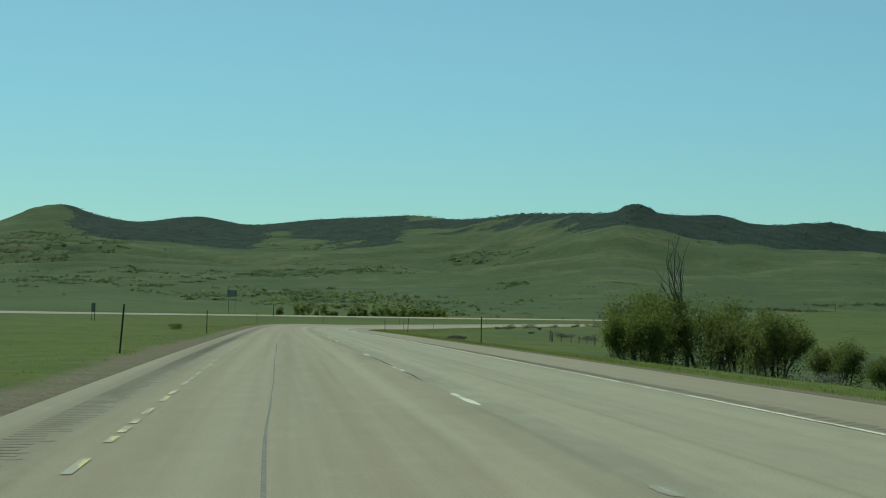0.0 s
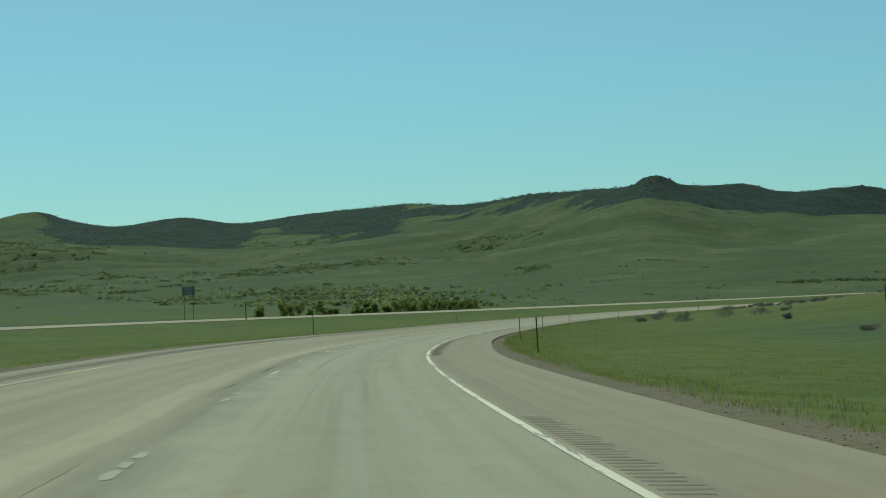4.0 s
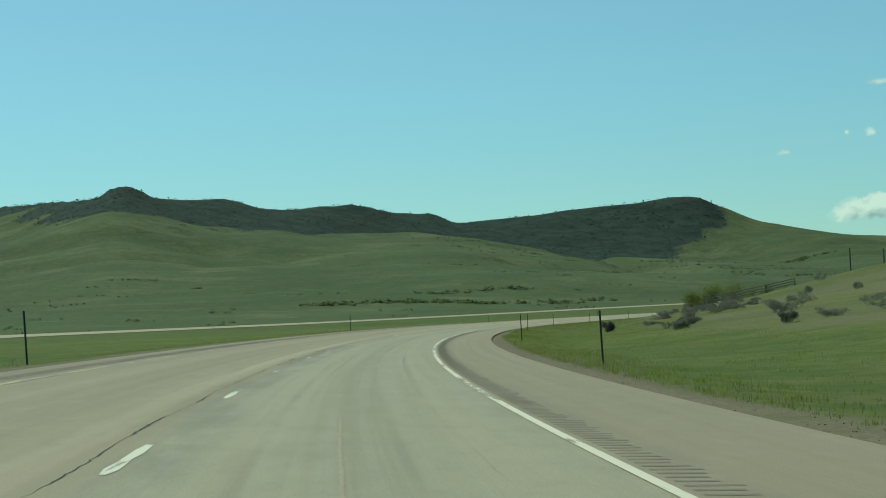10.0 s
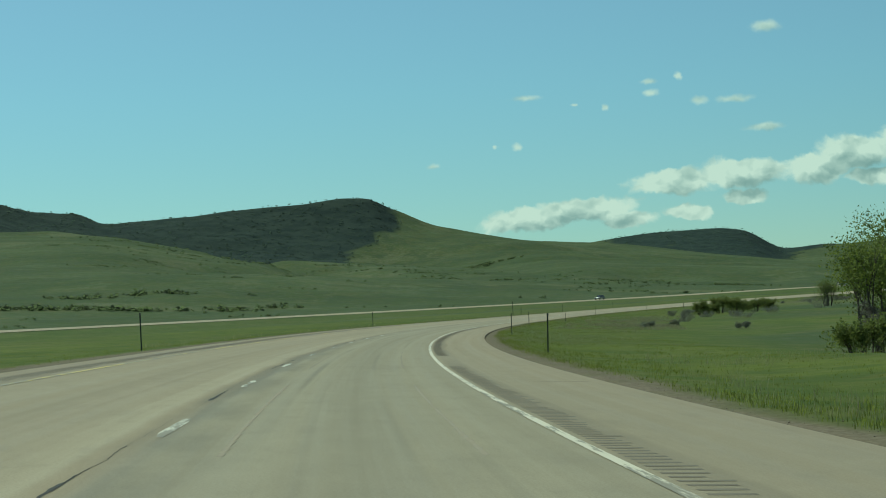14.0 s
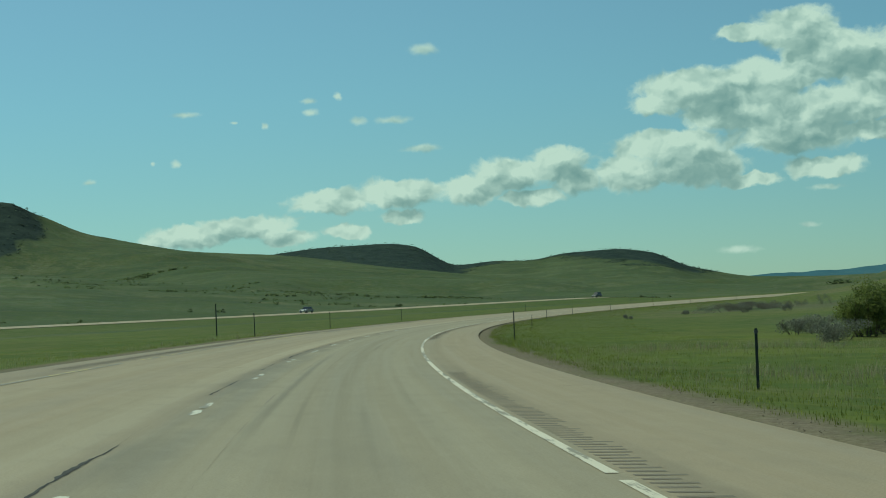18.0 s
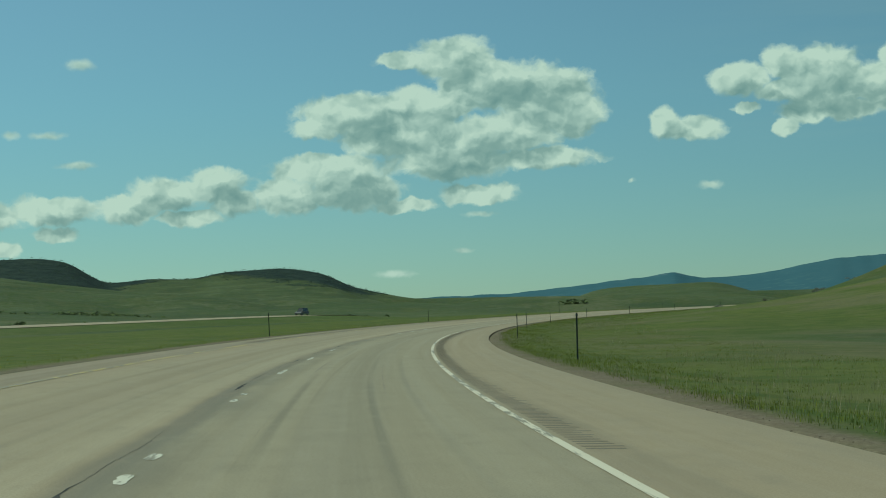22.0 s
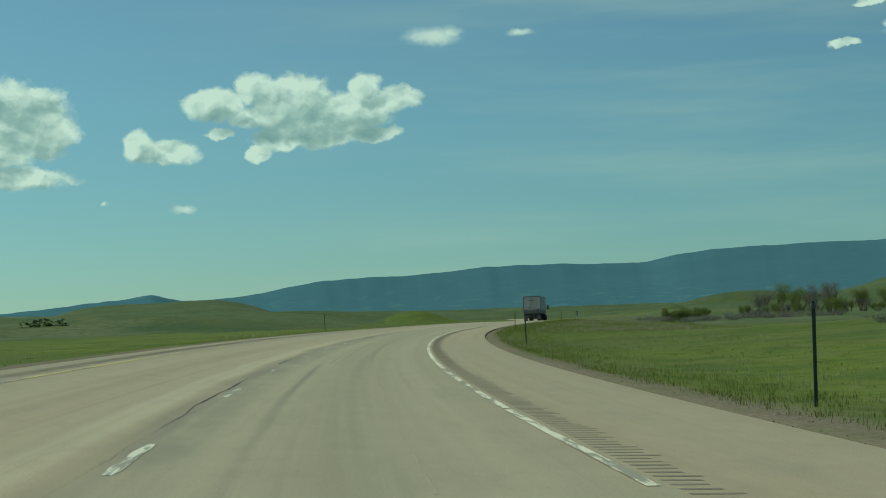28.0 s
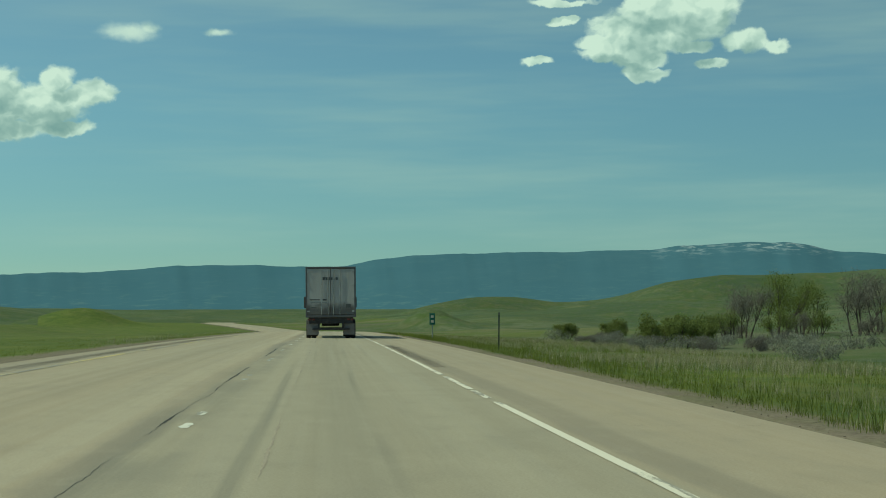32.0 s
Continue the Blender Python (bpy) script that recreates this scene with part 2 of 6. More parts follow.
def glide(x, xs, ys):
    """A smooth curve through knots (monotone cubic)."""
    xs, ys, x = np.asarray(xs, float), np.asarray(ys, float), np.asarray(x, float)
    h, dl = np.diff(xs), np.diff(ys) / np.diff(xs)
    m = np.zeros(len(xs))
    m[0], m[-1] = dl[0], dl[-1]
    same = dl[1:] * dl[:-1] > 0
    m[1:-1][same] = (3 * (h[1:] + h[:-1]) / ((2 * h[1:] + h[:-1]) / np.where(same, dl[:-1], 1) + (h[1:] + 2 * h[:-1]) / np.where(same, dl[1:], 1)))[same]
    k = np.clip(np.searchsorted(xs, x) - 1, 0, len(xs) - 2)
    t = np.clip((x - xs[k]) / h[k], 0, 1)
    return ys[k] * (1 + 2 * t) * (1 - t) ** 2 + m[k] * h[k] * t * (1 - t) ** 2 + ys[k + 1] * t * t * (3 - 2 * t) + m[k + 1] * h[k] * t * t * (t - 1)


KNOTS, KNOTS2 = -104.0 + 52 * np.arange(len(HEADING)), -104.0 + 104 * np.arange(len(LEVEL))
# the sharper entry of the bend, degrees added to the heading
ENTRY = [(-104, 0), (200, 0), (208, 0.45), (222, 1.1), (240, 0.5), (258, 0.25), (285, 0.0), (310, -0.139), (340, -0.487), (365, -0.487), (400, -0.174), (420, 0), (2236, 0)]
RH = np.radians(glide(RS, KNOTS, HEADING) + glide(RS, [a for a, b in ENTRY], [b for a, b in ENTRY]))
RZ = glide(RS, KNOTS2, LEVEL)
RB, RBL = np.tan(np.radians(glide(RS, KNOTS2, LEAN))), np.tan(np.radians(glide(RS, KNOTS2, LEAN_LEFT)))
_dx, _dy = np.sin(RH) * 2.0, np.cos(RH) * 2.0
RX = ROAD_START[0] + np.concatenate([[0], np.cumsum((_dx[1:] + _dx[:-1]) / 2)])
RY = ROAD_START[1] + np.concatenate([[0], np.cumsum((_dy[1:] + _dy[:-1]) / 2)])


def on_road(s, n):
    """x and y of a place s along the road and n to its right."""
    x, y, h = np.interp(s, RS, RX), np.interp(s, RS, RY), np.interp(s, RS, RH)
    return x + n * np.cos(h), y - n * np.sin(h)


def road_z(s, n):
    """Height of the paving, with a crown at the lane line."""
    b, bl = np.interp(s, RS, RB), np.interp(s, RS, RBL)
    return np.interp(s, RS, RZ) - np.where(n > LINE_C, n * b, LINE_C * b + (n - LINE_C) * bl)


def to_road(x, y):
    """The nearest place along the road and the distance to its right."""
    x, y = np.ravel(np.asarray(x, float)), np.ravel(np.asarray(y, float))
    s, n = np.empty_like(x), np.empty_like(x)
    for a in range(0, len(x), 4000):
        px, py = x[a:a + 4000], y[a:a + 4000]
        j = np.argmin((px[:, None] - RX[None, ::5]) ** 2 + (py[:, None] - RY[None, ::5]) ** 2, 1) * 5
        ds = (px - RX[j]) * np.sin(RH[j]) + (py - RY[j]) * np.cos(RH[j])
        s[a:a + 4000] = RS[j] + np.clip(ds, -30, 30)
        sx, sy, sh = np.interp(s[a:a + 4000], RS, RX), np.interp(s[a:a + 4000], RS, RY), np.interp(s[a:a + 4000], RS, RH)
        n[a:a + 4000] = (px - sx) * np.cos(sh) - (py - sy) * np.sin(sh)
        past = np.clip(np.abs(ds) - 30, 0, None)
        n[a:a + 4000] = np.where(past > 0, np.copysign(np.hypot(n[a:a + 4000], past), n[a:a + 4000]), n[a:a + 4000])
    return s, n


def step01(x):
    x = np.clip(x, 0, 1)
    return x * x * (3 - 2 * x)


def waves(x, y, size, seed, octaves=4):
    """Smooth value noise, vectorised, about -1 to 1."""
    out, amp, tot = 0.0, 1.0, 0.0
    for o in range(octaves):
        u, v = x / size, y / size
        iu, iv = np.floor(u).astype(np.int64), np.floor(v).astype(np.int64)
        fu, fv = u - iu, v - iv
        fu, fv = fu * fu * (3 - 2 * fu), fv * fv * (3 - 2 * fv)

        def h(a, b):
            k = (a * 374761393 + b * 668265263 + (seed + o * 17) * 1442695041) & 0xFFFFFFFF
            k = ((k ^ (k >> 13)) * 1274126177) & 0xFFFFFFFF
            return ((k ^ (k >> 16)) & 0xFFFF) / 32767.5 - 1

        out = out + amp * ((h(iu, iv) * (1 - fu) + h(iu + 1, iv) * fu) * (1 - fv) + (h(iu, iv + 1) * (1 - fu) + h(iu + 1, iv + 1) * fu) * fv)
        tot += amp
        amp *= 0.5
        size *= 0.5
    return out / tot * 1.6


# ---- the lie of the land: azimuth from HILLS_AT, and crest heights ----
HILLS_AT, LS = (0.0, 261.0), 0.87
CREST_A = [(-60, 60), (-25, 90), (-14, 100), (-10.9, 129), (-9.6, 153), (-8.7, 159), (-7.7, 147), (-6.3, 139), (-4.1, 152), (-2.2, 140), (0, 148), (3, 151),
           (5.4, 139), (7.2, 140), (9.2, 132), (10.8, 125), (11.25, 133), (11.6, 136), (12.0, 133), (12.5, 127), (14.6, 132), (15.6, 125), (18.2, 135), (19.4, 125),
           (20.5, 122), (21.3, 110), (23.5, 118), (26.1, 128), (28.2, 134), (29.1, 117), (30.1, 99), (31.4, 87), (32.6, 78), (35, 71), (38, 55), (42, 38), (50, 28), (90, 25)]
FAR_A = [(-60, 2500), (-12, 2500), (-3, 2700), (4, 2450), (8, 2150), (11.5, 1910), (14, 2050), (20, 2330), (28, 2390), (36, 2450), (90, 2450)]
SPUR = [(-60, 0), (8, 40), (12, 95), (15, 92), (17.8, 80), (20.4, 79), (23.9, 57), (27.5, 42), (32, 30), (38, 24), (90, 20)]
CREST_B = [(-60, 60), (30, 110), (35, 135), (37.4, 153), (38.9, 156), (39.7, 150), (41, 106), (42.1, 111), (42.9, 109), (44.1, 122), (45.4, 125),
           (46.4, 115), (47.5, 80), (49.5, 54), (52, 50), (56, 50), (64, 44), (90, 42)]
WOODS_A = [(-60, 1.3), (-12, 1.2), (-9.2, 1.0), (-7.6, 0.72), (-5.5, 0.64), (-3.9, 0.60), (-2.4, 0.66), (-1.5, 0.84), (-0.6, 0.85), (0.2, 0.77), (2.3, 0.71), (2.9, 0.80), (3.4, 0.87), (6, 0.90), (9, 0.93), (10.6, 0.90), (11.5, 0.85),
           (12.6, 0.93), (13.4, 0.80), (15, 0.73), (18, 0.68), (20.5, 0.66), (21.3, 0.62), (24, 0.58), (26, 0.66), (27.5, 0.78), (28.7, 0.92), (30, 1.06), (31.5, 1.2), (90, 1.3)]
WOODS_B = [(-60, 1.3), (34, 1.2), (36.5, 0.75), (40.5, 0.6), (41.5, 0.85), (43, 0.9), (46.5, 0.72), (48, 0.9), (50, 1.2), (90, 1.3)]
# along the road: height over the paving's middle at 20 m and at 55 m to its right
RIGHT_20 = [(-104, -1.5), (60, -2.0), (110, -2.3), (165, -1.7), (205, -1.2), (260, -0.5), (330, 0.1), (420, 0.3), (520, 0.5), (560, 0.75), (578, 1.1), (590, 0.3), (606, -0.8), (640, -1.3), (700, -1.0), (800, -0.7),
            (940, -0.6), (1000, -0.1), (1080, 0.3), (1160, 0.0), (1250, -0.7), (1350, -0.9), (1924, -0.5)]
RIGHT_55 = [(-104, -1.5), (60, -2.2), (110, -2.4), (165, -1.6), (205, -0.9), (260, 0.9), (330, 2.6), (420, 2.6), (520, 3.0), (575, 3.2), (590, 2.4), (606, 1.0), (640, 0.5), (700, -0.4), (800, -0.3),
            (940, -0.4), (1000, 1.2), (1080, 2.6), (1160, 1.6), (1250, -0.3), (1350, -0.6), (1924, 0.0)]
KNOLLS = [(1085, 124, 8.0, 44), (1150, 50, 4.0, 10), (1180, 95, 4.0, 40), (560, 75, 2.0, 30), (588, 36, 1.6, 11)]
KNOLL_AT = [(*on_road(s, n), h, r) for s, n, h, r in KNOLLS] + [(1112.0, 1149.0, 5.0, 11.0), (1086.0, 1049.0, 4.6, 5.0), (1180.0, 1190.0, 0.5, 26.0), (1235.0, 1150.0, 1.0, 40.0)]
RIDGE_AT = (600.0, 955.0)
RIDGE_D = [(-180, 2), (20, 4), (40, 7), (46, 7), (50, 4), (54, 8), (58, 20.5), (62, 22), (66, 8), (70, 5), (74, 9), (76, 15), (78, 20), (80, 22), (83, 23), (86, 26), (89, 25), (92, 26), (95, 27), (98, 27), (120, 26), (150, 10), (180, 2)]


def crest(az, knots):
    k = np.array(knots, float)
    return glide(az, k[:, 0], k[:, 1])


def rise(t, power, fall):
    return np.where(t < 1, np.clip(t, 0, 1) ** power, 1 / (1 + fall * np.clip(t - 1, 0, None)))


def far_land(x, y):
    """Height of the open country and how wooded it is."""
    px, py = (x - HILLS_AT[0]) / LS, (y - HILLS_AT[1]) / LS
    az, r = np.degrees(np.arctan2(px, py)), np.hypot(px, py)
    base = 0.6 + 10.4 * np.clip((r - 450) / 1000, 0, 1.2) * glide(az, [-60, 32, 44, 60, 90], [1.0, 1.0, 0.5, 0.18, 0.2])
    steep = glide(az, [-60, 15, 22, 28, 33, 90], [1.7, 1.7, 3.5, 5.0, 2.0, 2.0])
    ta = (r - 850) / (crest(az, FAR_A) - 850)
    sharp = crest(az, CREST_A)
    soft = sum(crest(az + k, CREST_A) for k in (-3.2, -2.0, -1.0, 0.0, 1.0, 2.0, 3.2)) / 7
    za = base + (soft - 11) * rise(ta, steep, 6) + (sharp - soft) * np.clip(1 - np.abs(ta - 1) / 0.16, 0, 1) ** 1.5
    zc = base + (crest(az, SPUR) - 11) * rise((r - 850) / 1000, 1.6, 9)
    tb = (r - 2600) / 1600
    zb = base + (crest(az, CREST_B) - base) * rise(tb, 2, 6)
    qx, qy = (x - RIDGE_AT[0]), (y - RIDGE_AT[1])
    qa, qr = np.degrees(np.arctan2(qx, qy)), np.hypot(qx, qy)
    zd = base * (qr > 300) + (crest(qa, RIDGE_D) / 0.87 - base) * rise((qr - 300) / 500, 1.8, 4) * (qr > 300)
    z = np.maximum(np.maximum(za, zb), np.maximum(zc, zd))
    rough = step01((r - 700) / 900)
    gully = np.abs(waves(x, y, 260, 21, 4))
    crestward = np.maximum(np.clip(1 - np.abs(ta - 1) * 6, 0, 1), np.clip(1.5 - np.abs(tb - 1) * 5, 0, 1))
    crestward = np.maximum(crestward, step01((qr - 300) / 300) * step01((1300 - qr) / 300))
    z = z + waves(x, y, 150, 3, 5) * 5.5 * rough * (1 - 0.75 * crestward) + waves(x, y, 420, 5, 3) * (1.0 + 1.5 * rough) * step01((r - 300) / 500) * (1 - 0.7 * crestward)
    z = z - (0.35 - np.clip(gully, 0, 0.35)) * 34 * rough * np.clip(1 - np.abs(ta - 0.6) * 2.6, 0, 1)
    patch = waves(x, y, 150, 8, 6) + 0.6 * waves(x, y, 42, 9, 4)
    woods = np.maximum(step01((ta - crest(az, WOODS_A) + glide(az, [-60, 1, 4, 12, 15, 90], [0.09, 0.12, 0.24, 0.22, 0.07, 0.07]) * patch) / 0.025) * (za >= np.maximum(zb, zc) - 2.0),
                       step01((tb - crest(az, WOODS_B) + 0.10 * patch) / 0.1) * (zb > np.maximum(za, zc)))
    return z * LS, woods


def ground_z(x, y, s=None, n=None, cover=False):
    """Height of the ground at x, y."""
    x, y = np.ravel(np.asarray(x, float)), np.ravel(np.asarray(y, float))
    if s is None:
        s, n = to_road(x, y)
    zc, zr, zl = road_z(s, 0 * n), road_z(s, EDGE_R + 0 * n), road_z(s, EDGE_L + 0 * n)
    a, b = crest(s, RIGHT_20), crest(s, RIGHT_55)
    d = n - EDGE_R
    toe = zr - 0.02 - 0.28 * step01(d / 4.0)
    right = toe + (zc + a - zr + 0.30) * step01((d - 2.5) / 15.0) + (b - a) * step01((n - 18) / 37)
    d = EDGE_L - n
    left = zl - 0.02 - 0.14 * step01((d - 0.8) / 4) + (zc - zl + 0.24) * step01((d - 8) / 66)
    near = np.where(n > 0, right, left)
    near = np.where((n > EDGE_L) & (n < EDGE_R), road_z(s, n) - 0.12, near)
    off = np.maximum(n - EDGE_R, EDGE_L - n)
    near = near + waves(x, y, 9, 11, 3) * 0.09 * step01((off - 1.5) / 8) + waves(x, y, 34, 13, 2) * 0.3 * step01((off - 8) / 20) * (n > 0)
    late = step01((s - 1400) / 200)
    mix = step01((np.abs(n) - 105 + 80 * late) / (230 - 160 * late))
    far, woods = far_land(x, y)
    z = near * (1 - mix) + far * mix
    for kx, ky, h, r in KNOLL_AT:
        z = z + h * np.exp(-((x - kx) ** 2 + (y - ky) ** 2) / (2 * r * r)) * step01((off - 6) / 30)
    return (z, woods * mix) if cover else z


def stand(s, n):
    """A place on the ground beside the road."""
    x, y = on_road(s, n)
    return float(x), float(y), float(ground_z(x, y, np.array([float(s)]), np.array([float(n)]))[0])


def grid_mesh(name, X, Y, Z, mat, smooth=True, wrap=False):
    """A sheet from 2-D arrays of places."""
    nu, nv = X.shape
    me = bpy.data.meshes.new(name)
    co = np.stack([X, Y, Z], -1).reshape(-1, 3)
    idx = np.arange(nu * nv).reshape(nu, nv)
    if wrap:
        idx = np.concatenate([idx, idx[:1]], 0)
    q = np.stack([idx[:-1, :-1], idx[1:, :-1], idx[1:, 1:], idx[:-1, 1:]], -1).reshape(-1, 4)
    me.vertices.add(len(co))
    me.vertices.foreach_set("co", co.ravel())
    me.loops.add(q.size)
    me.loops.foreach_set("vertex_index", q.ravel())
    me.polygons.add(len(q))
    me.polygons.foreach_set("loop_start", np.arange(0, q.size, 4))
    me.polygons.foreach_set("loop_total", np.full(len(q), 4))
    if smooth:
        me.polygons.foreach_set("use_smooth", np.ones(len(q), bool))
    me.update(calc_edges=True)
    me.validate()
    me.materials.append(mat)
    return new(name, me)


def road_sheet(name, s, n, lift, mat, zf=road_z, parent=None):
    """A sheet along the road on given distances and offsets, with both in its UV map in metres."""
    S, N = np.meshgrid(s, np.sort(np.asarray(n, float))[::-1], indexing="ij")
    x, y = on_road(S, N)
    ob = grid_mesh(name, x, y, zf(S, N) + lift, mat)
    uv = ob.data.uv_layers.new(name="UVMap")
    idx = np.empty(len(ob.data.loops), np.int32)
    ob.data.loops.foreach_get("vertex_index", idx)
    uv.data.foreach_set("uv", np.stack([N.ravel()[idx], S.ravel()[idx]], -1).astype(np.float32).ravel())
    ob.parent = parent
    return ob


# ---- materials ----
def material(name):
    m = bpy.data.materials.new(name)
    m.use_nodes = True
    nt = m.node_tree
    return m, nt, nt.nodes["Principled BSDF"]


def bump(nt, b, height, strength, dist=0.02):
    n = nt.nodes.new("ShaderNodeBump")
    n.inputs["Strength"].default_value, n.inputs["Distance"].default_value = strength, dist
    wire(nt, height, n.inputs["Height"])
    nt.links.new(n.outputs[0], b.inputs["Normal"])


def place(nt):
    """World position, for patterns at real size."""
    return nt.nodes.new("ShaderNodeNewGeometry").outputs["Position"]


def objpos(nt):
    return nt.nodes.new("ShaderNodeTexCoord").outputs["Object"]


def chance(nt):
    return nt.nodes.new("ShaderNodeObjectInfo").outputs["Random"]


def island(nt):
    return nt.nodes.new("ShaderNodeNewGeometry").outputs["Random Per Island"]


def painted(name, rgb, rough=0.5, metal=0.0, dirt=0.25, scale=6.0, dirt_rgb=(0.12, 0.10, 0.08)):
    """A plain coat with a little dirt and uneven gloss."""
    m, nt, b = material(name)
    p = objpos(nt)
    d = maprange(nt, noise_(nt, p, scale, 6.0, 0.65), 0.45, 0.75, 0.0, dirt)
    wire(nt, mixc(nt, d, rgb, dirt_rgb), b.inputs["Base Color"])
    wire(nt, maprange(nt, noise_(nt, p, scale * 3, 3.0), 0.3, 0.7, rough - 0.1, min(1.0, rough + 0.15)), b.inputs["Roughness"])
    b.inputs["Metallic"].default_value = metal
    return m


def asphalt(name, tint=1.0):
    """Old chip-sealed paving: a tan left lane, a greyer right lane, worn wheel paths and a ragged dark joint."""
    m, nt, b = material(name)
    uv = nt.nodes.new("ShaderNodeUVMap").outputs[0]
    sp = nt.nodes.new("ShaderNodeSeparateXYZ")
    nt.links.new(uv, sp.inputs[0])

    def shade(r, g, bl):
        return (r * tint, g * tint, bl * tint)

    def band(v, a0, a1, b0, b1):
        return math_(nt, "MULTIPLY", maprange(nt, v, a0, a1), maprange(nt, v, b0, b1, 1.0, 0.0))

    def lay(c, fac, amount, rgb):
        return mixc(nt, math_(nt, "MULTIPLY", fac, amount), c, rgb)

    streak = noise_(nt, scaled(nt, uv, 3.4, 0.022, 1), 1.0, 5.0, 0.6)
    fine = noise_(nt, scaled(nt, uv, 11.0, 0.05, 1), 1.0, 4.0, 0.65)
    slow = noise_(nt, scaled(nt, uv, 0.30, 0.010, 1), 1.0, 3.0, 0.5)
    blot = noise_(nt, scaled(nt, uv, 0.9, 0.22, 1), 1.0, 5.0, 0.62)
    grit = noise_(nt, uv, 55.0, 2.0, 0.7)
    ragged = math_(nt, "MULTIPLY_ADD", math_(nt, "SUBTRACT", noise_(nt, scaled(nt, uv, 0.5, 0.11, 1), 1.0, 5.0, 0.62), 0.5), 0.42, sp.outputs[0])
    drift = math_(nt, "MULTIPLY_ADD", math_(nt, "SUBTRACT", noise_(nt, scaled(nt, uv, 0.0, 0.02, 1), 1.0, 3.0, 0.5), 0.5), 0.55, sp.outputs[0])
    # the lanes and shoulders
    c = mixc(nt, maprange(nt, ragged, LINE_C - 0.10, LINE_C + 0.10), shade(0.304, 0.239, 0.162), shade(0.276, 0.231, 0.164))
    c = mixc(nt, maprange(nt, ragged, LINE_R + 0.02, LINE_R + 0.14), c, shade(0.296, 0.232, 0.158))
    c = mixc(nt, maprange(nt, ragged, LINE_Y - 0.16, LINE_Y - 0.04, 1.0, 0.0), c, shade(0.262, 0.206, 0.146))
    # slow change of tone along and across the paving
    c = mixc(nt, maprange(nt, slow, 0.40, 0.66, 0.0, 0.5), c, shade(0.262, 0.222, 0.160))
    # darker shoulders and left lane, greyer right lane on the first stretch
    early = maprange(nt, sp.outputs[1], 430.0, 640.0, 1.0, 0.0)
    c = lay(c, math_(nt, "MULTIPLY", early, maprange(nt, ragged, LINE_R, LINE_R + 0.15)), 0.6, shade(0.205, 0.166, 0.118))
    c = lay(c, math_(nt, "MULTIPLY", early, maprange(nt, ragged, LINE_Y - 0.2, LINE_Y - 0.05, 1.0, 0.0)), 0.8, shade(0.170, 0.136, 0.098))
    c = lay(c, math_(nt, "MULTIPLY", early, maprange(nt, ragged, LINE_C - 0.3, LINE_C, 1.0, 0.0)), 0.55, shade(0.205, 0.166, 0.118))
    c = lay(c, math_(nt, "MULTIPLY", early, band(ragged, LINE_C, LINE_C + 0.25, LINE_R - 0.05, LINE_R + 0.05)), 0.6, shade(0.290, 0.262, 0.198))
    # polished wheel paths, oil between them
    for at_n, w, k in ((LINE_C + 0.82, 0.36, 0.34), (LINE_R - 0.70, 0.36, 0.30), (LINE_Y + 0.78, 0.34, 0.24), (LINE_C - 0.92, 0.30, 0.22)):
        path = maprange(nt, math_(nt, "ABSOLUTE", math_(nt, "SUBTRACT", drift, at_n)), 0.08, w, 1.0, 0.0)
        c = lay(c, math_(nt, "MULTIPLY", path, maprange(nt, streak, 0.3, 0.6, 0.5, 1.0)), k, shade(0.345, 0.296, 0.214))
    for at_n, w, k in ((0.11, 0.42, 0.30), (LINE_C - 1.62, 0.36, 0.22)):
        oil = maprange(nt, math_(nt, "ABSOLUTE", math_(nt, "SUBTRACT", drift, at_n)), 0.05, w, 1.0, 0.0)
        c = lay(c, math_(nt, "MULTIPLY", oil, maprange(nt, streak, 0.35, 0.6, 0.4, 1.0)), k, shade(0.176, 0.154, 0.116))
    # dark rubbed streaks that wander along the lanes and fade in and out
    for at_n, w, k, ph in ((-0.62, 0.055, 0.55, 3.0), (0.36, 0.045, 0.50, 17.0), (-0.28, 0.030, 0.38, 29.0), (0.92, 0.05, 0.30, 41.0), (-2.55, 0.05, 0.26, 53.0), (-3.6, 0.06, 0.26, 67.0)):
        along = vmath(nt, "ADD", scaled(nt, uv, 0.0, 0.013, 1), (ph, 0.0, 0.0))
        line = math_(nt, "MULTIPLY_ADD", math_(nt, "SUBTRACT", noise_(nt, along, 1.0, 3.0, 0.5), 0.5), 0.5, sp.outputs[0])
        mark = maprange(nt, math_(nt, "ABSOLUTE", math_(nt, "SUBTRACT", line, at_n)), w * 0.25, w * 1.6, 1.0, 0.0)
        on = maprange(nt, noise_(nt, vmath(nt, "ADD", scaled(nt, uv, 0.0, 0.026, 1), (ph + 7.0, 0.0, 0.0)), 1.0, 3.0, 0.6), 0.44, 0.60)
        c = lay(c, math_(nt, "MULTIPLY", math_(nt, "MULTIPLY", mark, on), maprange(nt, fine, 0.3, 0.62, 0.35, 1.0)), k, shade(0.112, 0.100, 0.080))
    # pale worn strip left of the joint, dark broken chips along it
    c = lay(c, math_(nt, "MULTIPLY", band(ragged, LINE_C - 0.72, LINE_C - 0.56, LINE_C - 0.34, LINE_C - 0.20), maprange(nt, slow, 0.35, 0.55, 1.0, 0.5)), 0.62, shade(0.405, 0.345, 0.252))
    patchy = maprange(nt, noise_(nt, scaled(nt, uv, 0.2, 0.035, 1), 1.0, 4.0, 0.6), 0.42, 0.58, 0.25, 1.0)
    c = lay(c, math_(nt, "MULTIPLY", band(ragged, LINE_C - 0.24, LINE_C - 0.10, LINE_C + 0.08, LINE_C + 0.20), patchy), 0.75, shade(0.158, 0.134, 0.104))
